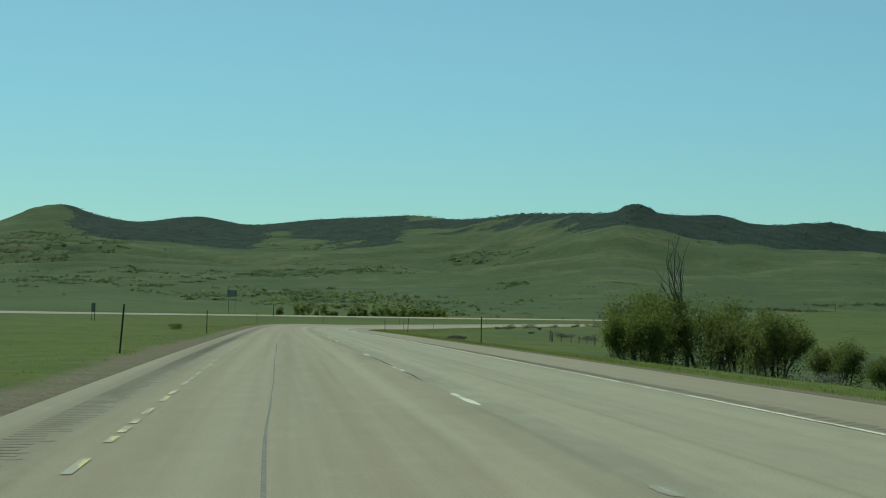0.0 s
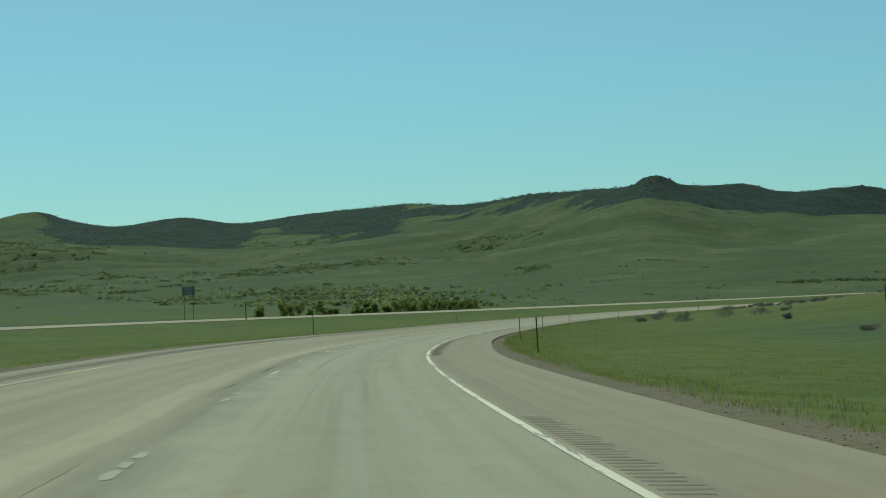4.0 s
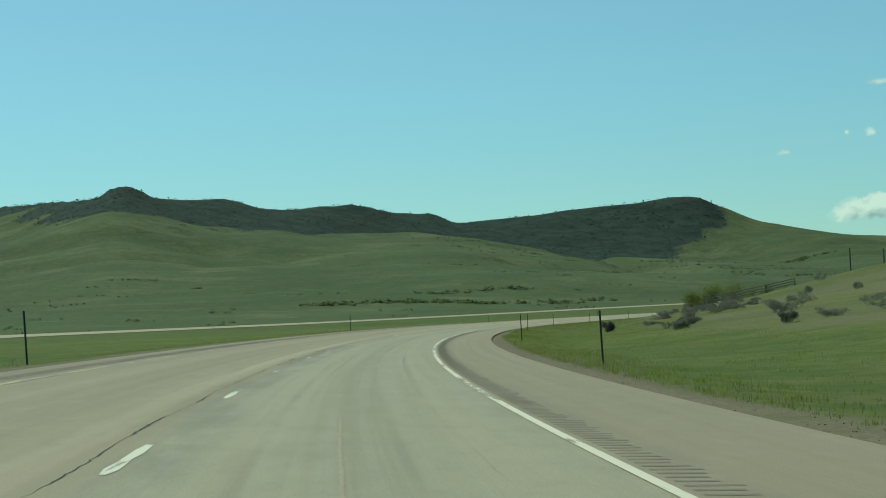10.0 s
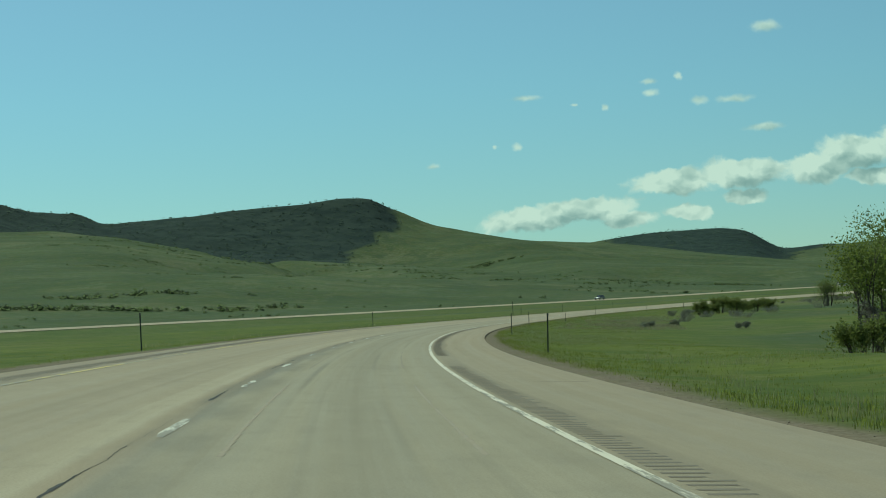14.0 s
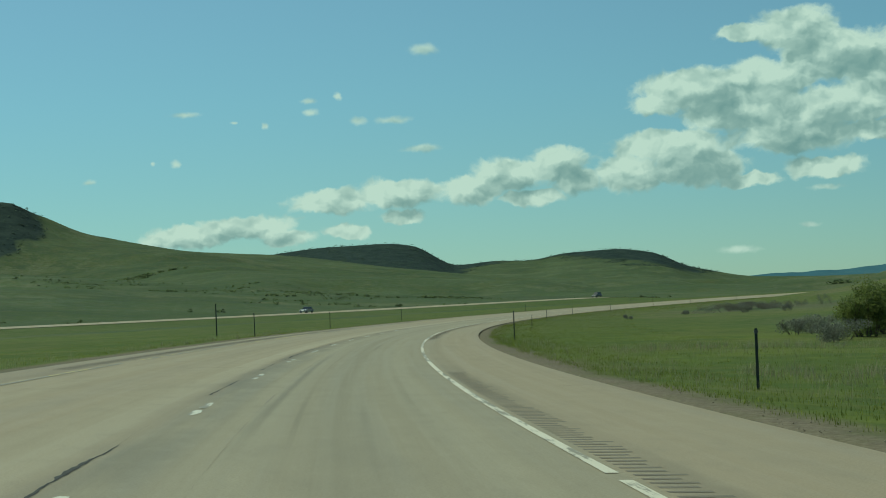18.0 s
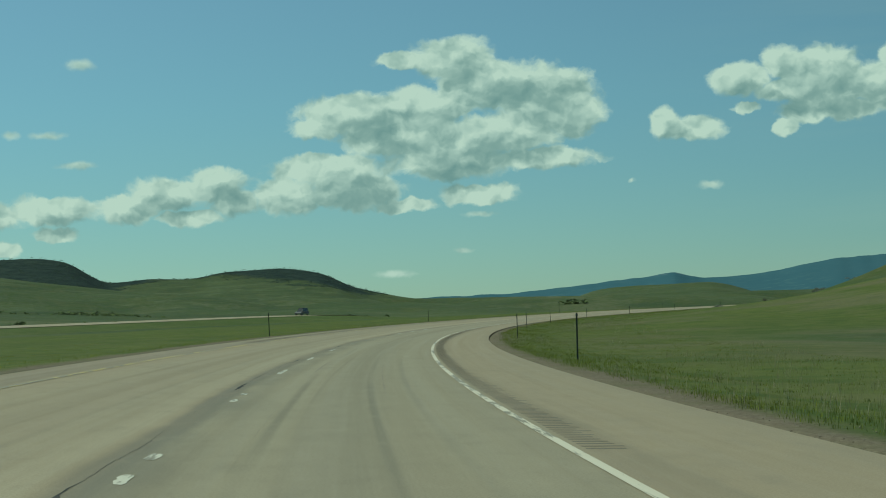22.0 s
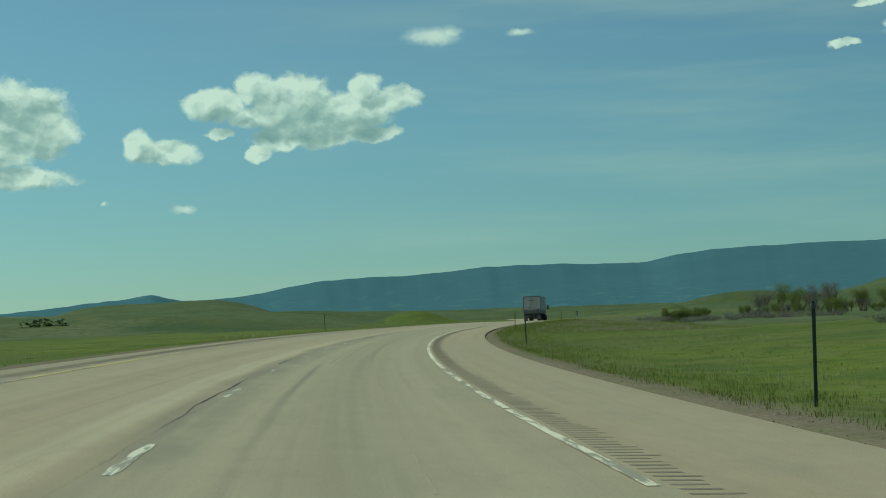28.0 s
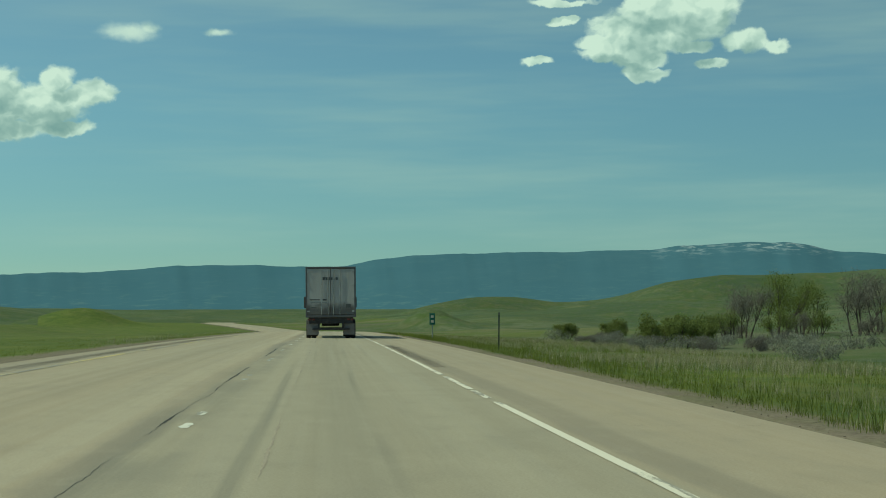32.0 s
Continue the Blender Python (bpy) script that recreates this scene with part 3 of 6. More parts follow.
    c = lay(c, math_(nt, "MULTIPLY", band(ragged, LINE_C - 0.02, LINE_C + 0.08, LINE_C + 0.36, LINE_C + 0.66), maprange(nt, blot, 0.38, 0.60)), 0.60, shade(0.172, 0.150, 0.116))
    # milled strip beside the white line, with bare and dark lengths
    c = lay(c, math_(nt, "MULTIPLY", band(ragged, LINE_R + 0.10, LINE_R + 0.20, LINE_R + 0.46, LINE_R + 0.58), patchy), 0.55, shade(0.178, 0.146, 0.108))
    c = lay(c, band(ragged, LINE_Y - 0.62, LINE_Y - 0.52, LINE_Y - 0.22, LINE_Y - 0.10), 0.30, shade(0.178, 0.146, 0.108))
    # soil thrown up at the outer edges
    c = lay(c, math_(nt, "MAXIMUM", maprange(nt, ragged, EDGE_R - 0.5, EDGE_R), maprange(nt, ragged, EDGE_L, EDGE_L + 0.45, 1.0, 0.0)), 0.45, shade(0.250, 0.200, 0.142))
    # streaks, blotches, grit
    c = lay(c, maprange(nt, streak, 0.48, 0.72), 0.14, shade(0.190, 0.160, 0.120))
    c = lay(c, maprange(nt, fine, 0.52, 0.74), 0.11, shade(0.398, 0.335, 0.242))
    c = lay(c, maprange(nt, fine, 0.26, 0.46, 1.0, 0.0), 0.12, shade(0.172, 0.148, 0.112))
    c = lay(c, maprange(nt, blot, 0.52, 0.72), 0.26, shade(0.180, 0.152, 0.114))
    pock = noise_(nt, scaled(nt, uv, 2.6, 0.9, 1), 1.0, 6.0, 0.7)
    c = lay(c, maprange(nt, pock, 0.50, 0.68), 0.24, shade(0.176, 0.150, 0.114))
    c = lay(c, maprange(nt, pock, 0.34, 0.48, 1.0, 0.0), 0.16, shade(0.370, 0.312, 0.228))
    c = mixc(nt, maprange(nt, grit, 0.35, 0.7, 0.0, 0.26), c, shade(0.163, 0.137, 0.112), "MULTIPLY")
    wire(nt, c, b.inputs["Base Color"])
    wire(nt, maprange(nt, streak, 0.3, 0.7, 0.68, 0.9), b.inputs["Roughness"])
    b.inputs["Specular IOR Level"].default_value = 0.25
    b.inputs["Sheen Weight"].default_value = 0.16
    b.inputs["Sheen Roughness"].default_value = 0.35
    b.inputs["Sheen Tint"].default_value = (1.0, 0.78, 0.5, 1.0)
    bump(nt, b, math_(nt, "MULTIPLY_ADD", blot, 0.6, grit), 0.25, 0.006)
    return m


def worn_paint(name, rgb, wear=0.5):
    m, nt, b = material(name)
    uv = nt.nodes.new("ShaderNodeUVMap").outputs[0]
    n = noise_(nt, scaled(nt, uv, 12.0, 0.9, 1), 1.0, 6.0, 0.7)
    n2 = noise_(nt, scaled(nt, uv, 1.0, 0.12, 1), 1.0, 3.0, 0.6)
    gone = maprange(nt, math_(nt, "ADD", n, math_(nt, "MULTIPLY_ADD", n2, 0.9, -0.45)), wear, wear + 0.1)
    wire(nt, mixc(nt, gone, rgb, (0.25, 0.22, 0.17)), b.inputs["Base Color"])
    b.inputs["Roughness"].default_value = 0.65
    return m


def grassland(name):
    """Mown-looking verge grass that passes into rough range with sage, woods and gravel by the cover attribute."""
    m, nt, b = material(name)
    p = place(nt)
    at = nt.nodes.new("ShaderNodeAttribute")
    at.attribute_name = "kind_of_cover"
    sp = nt.nodes.new("ShaderNodeSeparateColor")
    nt.links.new(at.outputs["Color"], sp.inputs[0])
    wood, dry, stony, lush = sp.outputs[0], sp.outputs[1], sp.outputs[2], at.outputs["Alpha"]
    big = noise_(nt, scaled(nt, p, 1, 1, 0.3), 0.004, 5.0, 0.55)
    mid = noise_(nt, scaled(nt, p, 1, 1, 0.5), 0.035, 6.0, 0.62)
    small = noise_(nt, p, 0.6, 5.0, 0.65)
    tiny = noise_(nt, p, 9.0, 3.0, 0.6)
    near = ramp(nt, mid, [(0.28, (0.068, 0.090, 0.018)), (0.5, (0.105, 0.126, 0.025)), (0.72, (0.147, 0.164, 0.032))])
    rough = ramp(nt, mid, [(0.28, (0.058, 0.083, 0.026)), (0.5, (0.088, 0.115, 0.035)), (0.72, (0.126, 0.149, 0.050))])
    c = mixc(nt, lush, rough, near)
    c = mixc(nt, maprange(nt, big, 0.42, 0.62, 0.0, 0.6), c, (0.112, 0.124, 0.046))
    c = mixc(nt, maprange(nt, small, 0.52, 0.78, 0.0, 0.5), c, mixc(nt, lush, (0.125, 0.135, 0.060), (0.150, 0.174, 0.038)))
    c = mixc(nt, maprange(nt, tiny, 0.3, 0.65, 0.16, 0.0), c, (0.028, 0.044, 0.014))
    c = mixc(nt, wood, c, mixc(nt, maprange(nt, noise_(nt, scaled(nt, p, 1, 1, 1.5), 0.05, 6.0, 0.7), 0.36, 0.64), (0.013, 0.025, 0.024), (0.031, 0.046, 0.039)))
    open_land = math_(nt, "SUBTRACT", 1.0, wood)
    sage = math_(nt, "MULTIPLY", math_(nt, "MULTIPLY", dry, open_land), maprange(nt, mid, 0.35, 0.6, 0.55, 1.0))
    c = mixc(nt, sage, c, mixc(nt, maprange(nt, noise_(nt, scaled(nt, p, 1, 1, 0.4), 0.012, 8.0, 0.76), 0.40, 0.60), (0.044, 0.064, 0.044), (0.108, 0.130, 0.082)))
    mott = maprange(nt, noise_(nt, scaled(nt, p, 1, 1, 0.6), 0.024, 9.0, 0.66), 0.495, 0.545)
    c = mixc(nt, math_(nt, "MULTIPLY", sage, math_(nt, "MULTIPLY", mott, 0.6)), c, (0.034, 0.054, 0.032))
    pale = maprange(nt, noise_(nt, scaled(nt, p, 1, 1, 0.3), 0.017, 8.0, 0.66), 0.545, 0.60)
    c = mixc(nt, math_(nt, "MULTIPLY", sage, math_(nt, "MULTIPLY", pale, 0.65)), c, (0.168, 0.166, 0.100))
    swale = maprange(nt, noise_(nt, scaled(nt, p, 1, 1, 0.2), 0.0075, 7.0, 0.62), 0.49, 0.55)
    c = mixc(nt, math_(nt, "MULTIPLY", sage, math_(nt, "MULTIPLY", swale, 0.55)), c, (0.044, 0.068, 0.036))
    straw = maprange(nt, noise_(nt, scaled(nt, p, 1, 1, 1), 0.22, 5.0, 0.7), 0.56, 0.72)
    c = mixc(nt, math_(nt, "MULTIPLY", math_(nt, "MULTIPLY", straw, open_land), 0.26), c, (0.190, 0.178, 0.098))
    olive = maprange(nt, noise_(nt, scaled(nt, p, 1, 1, 0.5), 0.10, 7.0, 0.68), 0.46, 0.62)
    c = mixc(nt, math_(nt, "MULTIPLY", math_(nt, "MULTIPLY", olive, open_land), 0.42), c, (0.112, 0.106, 0.044))
    turf = maprange(nt, noise_(nt, scaled(nt, p, 1, 1, 0.5), 1.4, 8.0, 0.74), 0.42, 0.62)
    c = mixc(nt, math_(nt, "MULTIPLY", math_(nt, "MULTIPLY", turf, open_land), 0.40), c, (0.046, 0.064, 0.018))
    herb = noise_(nt, scaled(nt, p, 1, 1, 0.5), 0.42, 7.0, 0.62)
    c = mixc(nt, math_(nt, "MULTIPLY", maprange(nt, herb, 0.50, 0.58), math_(nt, "MULTIPLY", open_land, 0.55)), c, (0.052, 0.082, 0.018))
    c = mixc(nt, math_(nt, "MULTIPLY", maprange(nt, herb, 0.42, 0.34), math_(nt, "MULTIPLY", open_land, 0.35)), c, (0.150, 0.140, 0.074))
    clod = math_(nt, "MAXIMUM", maprange(nt, noise_(nt, p, 2.2, 4.0, 0.65), 0.50, 0.70), maprange(nt, noise_(nt, p, 0.28, 5.0, 0.65), 0.50, 0.66))
    c = mixc(nt, math_(nt, "MULTIPLY", clod, 0.13), c, (0.050, 0.075, 0.018))
    gravel = noise_(nt, p, 14.0, 4.0, 0.7)
    c = mixc(nt, math_(nt, "MULTIPLY", stony, maprange(nt, small, 0.25, 0.6, 0.55, 1.0)), c, ramp(nt, gravel, [(0.3, (0.085, 0.068, 0.050)), (0.7, (0.220, 0.180, 0.132))]))
    wire(nt, c, b.inputs["Base Color"])
    b.inputs["Roughness"].default_value = 0.95
    b.inputs["Specular IOR Level"].default_value = 0.1
    bump(nt, b, math_(nt, "ADD", math_(nt, "MULTIPLY", small, 2.0), math_(nt, "MULTIPLY", tiny, 0.25)), 0.35, 0.2)
    return m


def leafy(name, dark, light, translucent=0.35):
    m, nt, b = material(name)
    r = island(nt)
    q = chance(nt)
    c = mixc(nt, r, dark, light)
    c = mixc(nt, math_(nt, "MULTIPLY", q, 0.25), c, light)
    wire(nt, c, b.inputs["Base Color"])
    b.inputs["Roughness"].default_value = 0.6 if translucent else 1.0
    b.inputs["Specular IOR Level"].default_value = 0.25 if translucent else 0.0
    if translucent:
        tr = nt.nodes.new("ShaderNodeBsdfTranslucent")
        wire(nt, mixc(nt, 0.5, c, light), tr.inputs[0])
        mx = nt.nodes.new("ShaderNodeMixShader")
        mx.inputs[0].default_value = translucent
        nt.links.new(b.outputs[0], mx.inputs[1])
        nt.links.new(tr.outputs[0], mx.inputs[2])
        nt.links.new(mx.outputs[0], nt.nodes["Material Output"].inputs[0])
    return m


def bark_of(name, rgb):
    m, nt, b = material(name)
    p = objpos(nt)
    n = noise_(nt, scaled(nt, p, 12, 12, 2.5), 1.0, 5.0, 0.65)
    wire(nt, mixc(nt, n, tuple(0.45 * v for v in rgb), tuple(1.4 * v for v in rgb)), b.inputs["Base Color"])
    b.inputs["Roughness"].default_value = 0.9
    bump(nt, b, n, 0.6, 0.03)
    return m


def hazy_range(name):
    """Forest and meadow on a far range, blue haze of distance put into the colour, snow on the tops."""
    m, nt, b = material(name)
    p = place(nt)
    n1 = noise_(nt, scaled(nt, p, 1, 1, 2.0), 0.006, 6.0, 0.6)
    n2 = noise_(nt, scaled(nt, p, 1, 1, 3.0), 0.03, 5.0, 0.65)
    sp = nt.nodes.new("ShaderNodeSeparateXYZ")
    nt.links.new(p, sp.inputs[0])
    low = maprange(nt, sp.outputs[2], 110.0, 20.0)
    # air haze painted as blue base colour, pale patches stronger low down
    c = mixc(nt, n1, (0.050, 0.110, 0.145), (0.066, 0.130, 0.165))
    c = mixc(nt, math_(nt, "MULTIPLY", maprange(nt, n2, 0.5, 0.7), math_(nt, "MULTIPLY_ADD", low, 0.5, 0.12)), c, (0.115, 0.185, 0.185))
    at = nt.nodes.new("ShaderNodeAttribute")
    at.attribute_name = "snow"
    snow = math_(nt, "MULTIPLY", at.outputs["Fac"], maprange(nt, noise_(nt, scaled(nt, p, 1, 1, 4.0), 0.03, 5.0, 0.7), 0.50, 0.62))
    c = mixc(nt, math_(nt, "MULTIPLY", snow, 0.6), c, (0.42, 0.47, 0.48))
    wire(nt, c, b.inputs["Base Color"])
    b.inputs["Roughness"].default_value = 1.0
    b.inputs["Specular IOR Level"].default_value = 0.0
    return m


M_ASPH, M_ASPH2 = asphalt("old_asphalt", 1.15), asphalt("far_asphalt", 1.4)
M_WHITE, M_YELLOW = worn_paint("road_white", (0.62, 0.56, 0.45), 0.51), worn_paint("road_yellow", (0.50, 0.39, 0.15), 0.42)
M_FAINT = painted("faint_crack", (0.285, 0.235, 0.172), 0.85, dirt=0.6, scale=3.0, dirt_rgb=(0.27, 0.235, 0.18))
M_DASH = worn_paint("worn_dash_white", (0.60, 0.56, 0.47), 0.45)
M_CRACK = painted("crack_sealer", (0.030, 0.026, 0.022), 0.95, dirt=0.3, dirt_rgb=(0.10, 0.09, 0.075))
M_SEAL = painted("old_crack_seal", (0.085, 0.077, 0.066), 0.7, dirt=0.4, dirt_rgb=(0.2, 0.18, 0.14))
M_GROOVE = painted("groove_asphalt", (0.168, 0.140, 0.104), 0.9, dirt=0.35)
M_LAND = grassland("grassland")
M_BLADE = leafy("grass_blades", (0.112, 0.142, 0.027), (0.186, 0.208, 0.046), 0.8)
M_STONE = leafy("gravel_stones", (0.13, 0.105, 0.08), (0.30, 0.26, 0.20), 0.0)
M_STRAW = leafy("dry_grass", (0.20, 0.175, 0.10), (0.38, 0.34, 0.22), 0.25)
M_LEAF = leafy("cottonwood_leaves", (0.075, 0.102, 0.028), (0.200, 0.230, 0.068), 0.55)
M_LEAF_Y = leafy("young_yellow_leaves", (0.075, 0.105, 0.022), (0.200, 0.235, 0.058), 0.5)
M_SAGE = leafy("sagebrush_leaves", (0.120, 0.125, 0.098), (0.250, 0.252, 0.200), 0.3)
M_TWIG = leafy("grey_twigs", (0.100, 0.092, 0.076), (0.195, 0.178, 0.150), 0.4)
M_PINE = leafy("conifer_needles", (0.052, 0.077, 0.063), (0.072, 0.099, 0.076), 0.85)
M_GROVE = leafy("grove_leaves", (0.108, 0.140, 0.044), (0.168, 0.198, 0.064), 0.85)
M_SCRUB = leafy("hillside_scrub", (0.072, 0.098, 0.048), (0.118, 0.148, 0.068), 0.85)
M_BARK, M_DEAD = bark_of("bark", (0.085, 0.068, 0.052)), bark_of("dead_wood", (0.17, 0.155, 0.14))
M_POST = painted("post_dark_green", (0.022, 0.034, 0.026), 0.55, dirt=0.35)
M_REFL = painted("reflector_back", (0.10, 0.10, 0.095), 0.4, 0.3)
M_STEEL = painted("galvanised_steel", (0.36, 0.37, 0.37), 0.45, 0.8)
M_WOOD = bark_of("weathered_wood", (0.16, 0.14, 0.12))
M_FAR = hazy_range("far_range")


# ---- building helpers ----
def mesh_from(name, verts, faces, mats, smooth=False, pick=None):
    me = bpy.data.meshes.new(name)
    me.from_pydata([tuple(v) for v in verts], [], [tuple(int(i) for i in f) for f in faces])
    for m in (mats if isinstance(mats, (list, tuple)) else [mats]):
        me.materials.append(m)
    if smooth:
        me.polygons.foreach_set("use_smooth", np.ones(len(me.polygons), bool))
    me.update()
    return me


def tri_mesh(name, co, tris, mat):
    """A mesh from arrays of places and triangles."""
    me = bpy.data.meshes.new(name)
    me.vertices.add(len(co))
    me.vertices.foreach_set("co", np.asarray(co, np.float32).ravel())
    t = np.asarray(tris, np.int32)
    me.loops.add(t.size)
    me.loops.foreach_set("vertex_index", t.ravel())
    me.polygons.add(len(t))
    me.polygons.foreach_set("loop_start", np.arange(0, t.size, t.shape[1]))
    me.polygons.foreach_set("loop_total", np.full(len(t), t.shape[1]))
    me.update(calc_edges=True)
    me.materials.append(mat)
    return me


def part(name, bm, mat, parent, label=""):
    """Links a bmesh as one mesh object under a thing or a part."""
    me = bpy.data.meshes.new(name)
    bm.to_mesh(me)
    bm.free()
    me.materials.append(mat)
    ob = new(name, me)
    ob.parent = parent
    return tagged(ob, label)


def box(sx, sy, sz, at=(0, 0, 0), bevel=0.0, bm=None, rot=None):
    bm = bm or bmesh.new()
    m = Matrix.LocRotScale(at, rot, (sx, sy, sz))
    got = bmesh.ops.create_cube(bm, size=1, matrix=m)
    if bevel:
        es = {e for v in got["verts"] for e in v.link_edges}
        bmesh.ops.bevel(bm, geom=list(es), offset=bevel, segments=2, affect="EDGES", profile=0.5)
    return bm


def tube(p, q, r0, r1=None, seg=8, bm=None):
    """A tapered rod from p to q."""
    bm = bm or bmesh.new()
    p, q = Vector(p), Vector(q)
    m = Matrix.Translation((p + q) / 2) @ (q - p).to_track_quat("Z", "Y").to_matrix().to_4x4()
    bmesh.ops.create_cone(bm, cap_ends=True, segments=seg, radius1=r0, radius2=r0 if r1 is None else r1, depth=(q - p).length, matrix=m)
    return bm


def wheel_of(r, w, at, seg=20):
    """Tyre with rounded shoulders, axle along x."""
    bm = bmesh.new()
    ring = [(-w / 2, r * 0.62), (-w / 2, r * 0.9), (-w * 0.38, r), (w * 0.38, r), (w / 2, r * 0.9), (w / 2, r * 0.62)]
    vs = [[bm.verts.new((at[0] + x, at[1] + q * math.cos(a), at[2] + q * math.sin(a))) for x, q in ring] for a in (2 * math.pi * k / seg for k in range(seg))]
    for k in range(seg):
        for j in range(len(ring) - 1):
            bm.faces.new((vs[k][j], vs[k][j + 1], vs[(k + 1) % seg][j + 1], vs[(k + 1) % seg][j]))
    return bm


def rim_of(r, w, at, seg=16):
    bm = bmesh.new()
    bmesh.ops.create_cone(bm, cap_ends=True, segments=seg, radius1=r * 0.64, radius2=r * 0.64, depth=w * 0.7,
                          matrix=Matrix.Translation(at) @ Matrix.Rotation(math.pi / 2, 4, "Y"))
    bmesh.ops.create_cone(bm, cap_ends=True, segments=10, radius1=r * 0.22, radius2=r * 0.18, depth=w * 0.95,
                          matrix=Matrix.Translation(at) @ Matrix.Rotation(math.pi / 2, 4, "Y"))
    return bm


def thing(name, at, turn, label, category, group=""):
    """An empty at a thing's base. turn: degrees, clockwise from +y."""
    ob = new(name)
    ob.empty_display_size = 0.3
    ob.matrix_world = pose(*at, 0, 0, -turn)
    return tagged(ob, label, category, group)


def heading_at(s):
    return math.degrees(float(np.interp(s, RS, RH)))


# ---- ground ----
def cover_attr(ob, woods, sage, gravel, lush):
    at = ob.data.color_attributes.new("kind_of_cover", "FLOAT_COLOR", "POINT")
    at.data.foreach_set("color", np.stack([woods.ravel(), sage.ravel(), gravel.ravel(), lush.ravel() + np.zeros(woods.size)], -1).astype(np.float32).ravel())


az = np.radians(np.concatenate([np.arange(-25, 110, 0.25), np.arange(110, 335, 1.0)]))
rad = np.concatenate([np.arange(0, 50, 10), 50 * (1100 / 50) ** np.linspace(0, 1, 110), np.arange(1122, 2500, 9), np.arange(2500, 4960, 20)])
A, R = np.meshgrid(az, rad, indexing="ij")
gx, gy = 260 + R * np.sin(A), 565 + R * np.cos(A)
gs, gn = to_road(gx, gy)
gz, gw = ground_z(gx, gy, gs, gn, cover=True)
inside = (gs > -100) & (gs < 2200) & (np.abs(gn) < 60)
gz = gz - 0.6 * (1 - step01((np.abs(gn) - 44) / 13)) * inside
sage = np.clip(step01((waves(gx.ravel(), gy.ravel(), 300, 31, 3) - 0.1) * 1.6) * step01((np.abs(gn) - 40) / 200) + step01((np.hypot(gx.ravel(), gy.ravel() - 261) - 480) / 300) * 0.8, 0, 0.9)
land = grid_mesh("ground", gx, gy, gz.reshape(gx.shape), M_LAND, wrap=True)
sage = np.maximum(sage, 0.75 * step01((np.hypot(gx.ravel() - 600, gy.ravel() - 955) - 420) / 250) * (gs > 1250))
cover_attr(land, gw, sage, np.zeros_like(gw), 1 - step01((np.abs(gn) - 30) / 60))
tagged(land, "rolling green grassland with sage and wooded hills", "ground", kind="structure")
for nm, n0, n1 in (("verge_right", EDGE_R - 0.4, 54.0), ("verge_left", EDGE_L + 0.4, -54.0)):
    s = np.arange(-103, 2230, 2.5)
    n = n0 + (n1 - n0) * np.linspace(0, 1, 46) ** 1.9
    n = n if nm == "verge_left" else n[::-1]
    S, N = np.meshgrid(s, n, indexing="ij")
    x, y = on_road(S, N)
    z, w = ground_z(x, y, S.ravel(), N.ravel(), cover=True)
    off = np.abs(np.where(N > 0, N - EDGE_R, EDGE_L - N)).ravel()
    z = z - 0.25 * step01((np.abs(N.ravel()) - 50) / 4)
    rim = (0.5 if nm == "verge_right" else 0.75) + 0.35 * waves(x.ravel(), y.ravel(), 6, 41, 3)
    verge = grid_mesh(nm, x, y, z.reshape(S.shape), M_LAND)
    dry = np.clip(step01((N.ravel() - 12) / 12) * step01((waves(x.ravel(), y.ravel(), 60, 43, 3) + 0.1) * 1.5), 0, 0.8)
    bank_dry = step01((S.ravel() - 415) / 40) * step01((612 - S.ravel()) / 25) * step01((N.ravel() - 10.5 - 2.5 * waves(x.ravel(), y.ravel(), 14, 44, 3)) / 4)
    meadow_dry = 0.45 * step01((S.ravel() - 860) / 60) * step01((N.ravel() - 5) / 5) * step01((waves(x.ravel(), y.ravel(), 16, 46, 3) + 0.15) * 2.0)
    bare = np.maximum(0.6 * bank_dry, meadow_dry) * np.clip(0.6 + 0.9 * waves(x.ravel(), y.ravel(), 9, 45, 3), 0, 1)
    cover_attr(verge, w, dry, np.maximum(bare, np.where(N.ravel() * np.sign(n1) < abs(n0) + 0.4, 1.0, 1 - step01((off - rim) / 0.5))), 1 - step01((np.abs(N.ravel()) - 30) / 60))
    tagged(verge, "grass verge with a gravel rim beside the paving", "verge", kind="structure")

# ---- the road ----
s_all = np.arange(-103, 2230, 3.0)
road = road_sheet("road", s_all, np.array([EDGE_L, -5.2, LINE_Y, -3.1, LINE_C, 0.1, LINE_R, 2.8, EDGE_R]), 0.0, M_ASPH)
tagged(road, "worn tan-grey asphalt of two lanes with cracked joints", "road", kind="structure")
rng = np.random.default_rng(4)


EDGE_N = [(-110, 1.75), (1700, 1.75)]
DASH_N = [(-110, -1.53), (20, -1.33), (95, -1.35), (115, -1.24), (215, -1.36), (300, -1.5), (335, -1.3), (360, -1.35), (430, -1.4), (500, -1.52), (690, -1.33), (860, -1.32), (935, -1.3), (1010, -1.21), (1075, -1.31), (1170, -1.34), (1245, -1.19), (1700, -1.35)]


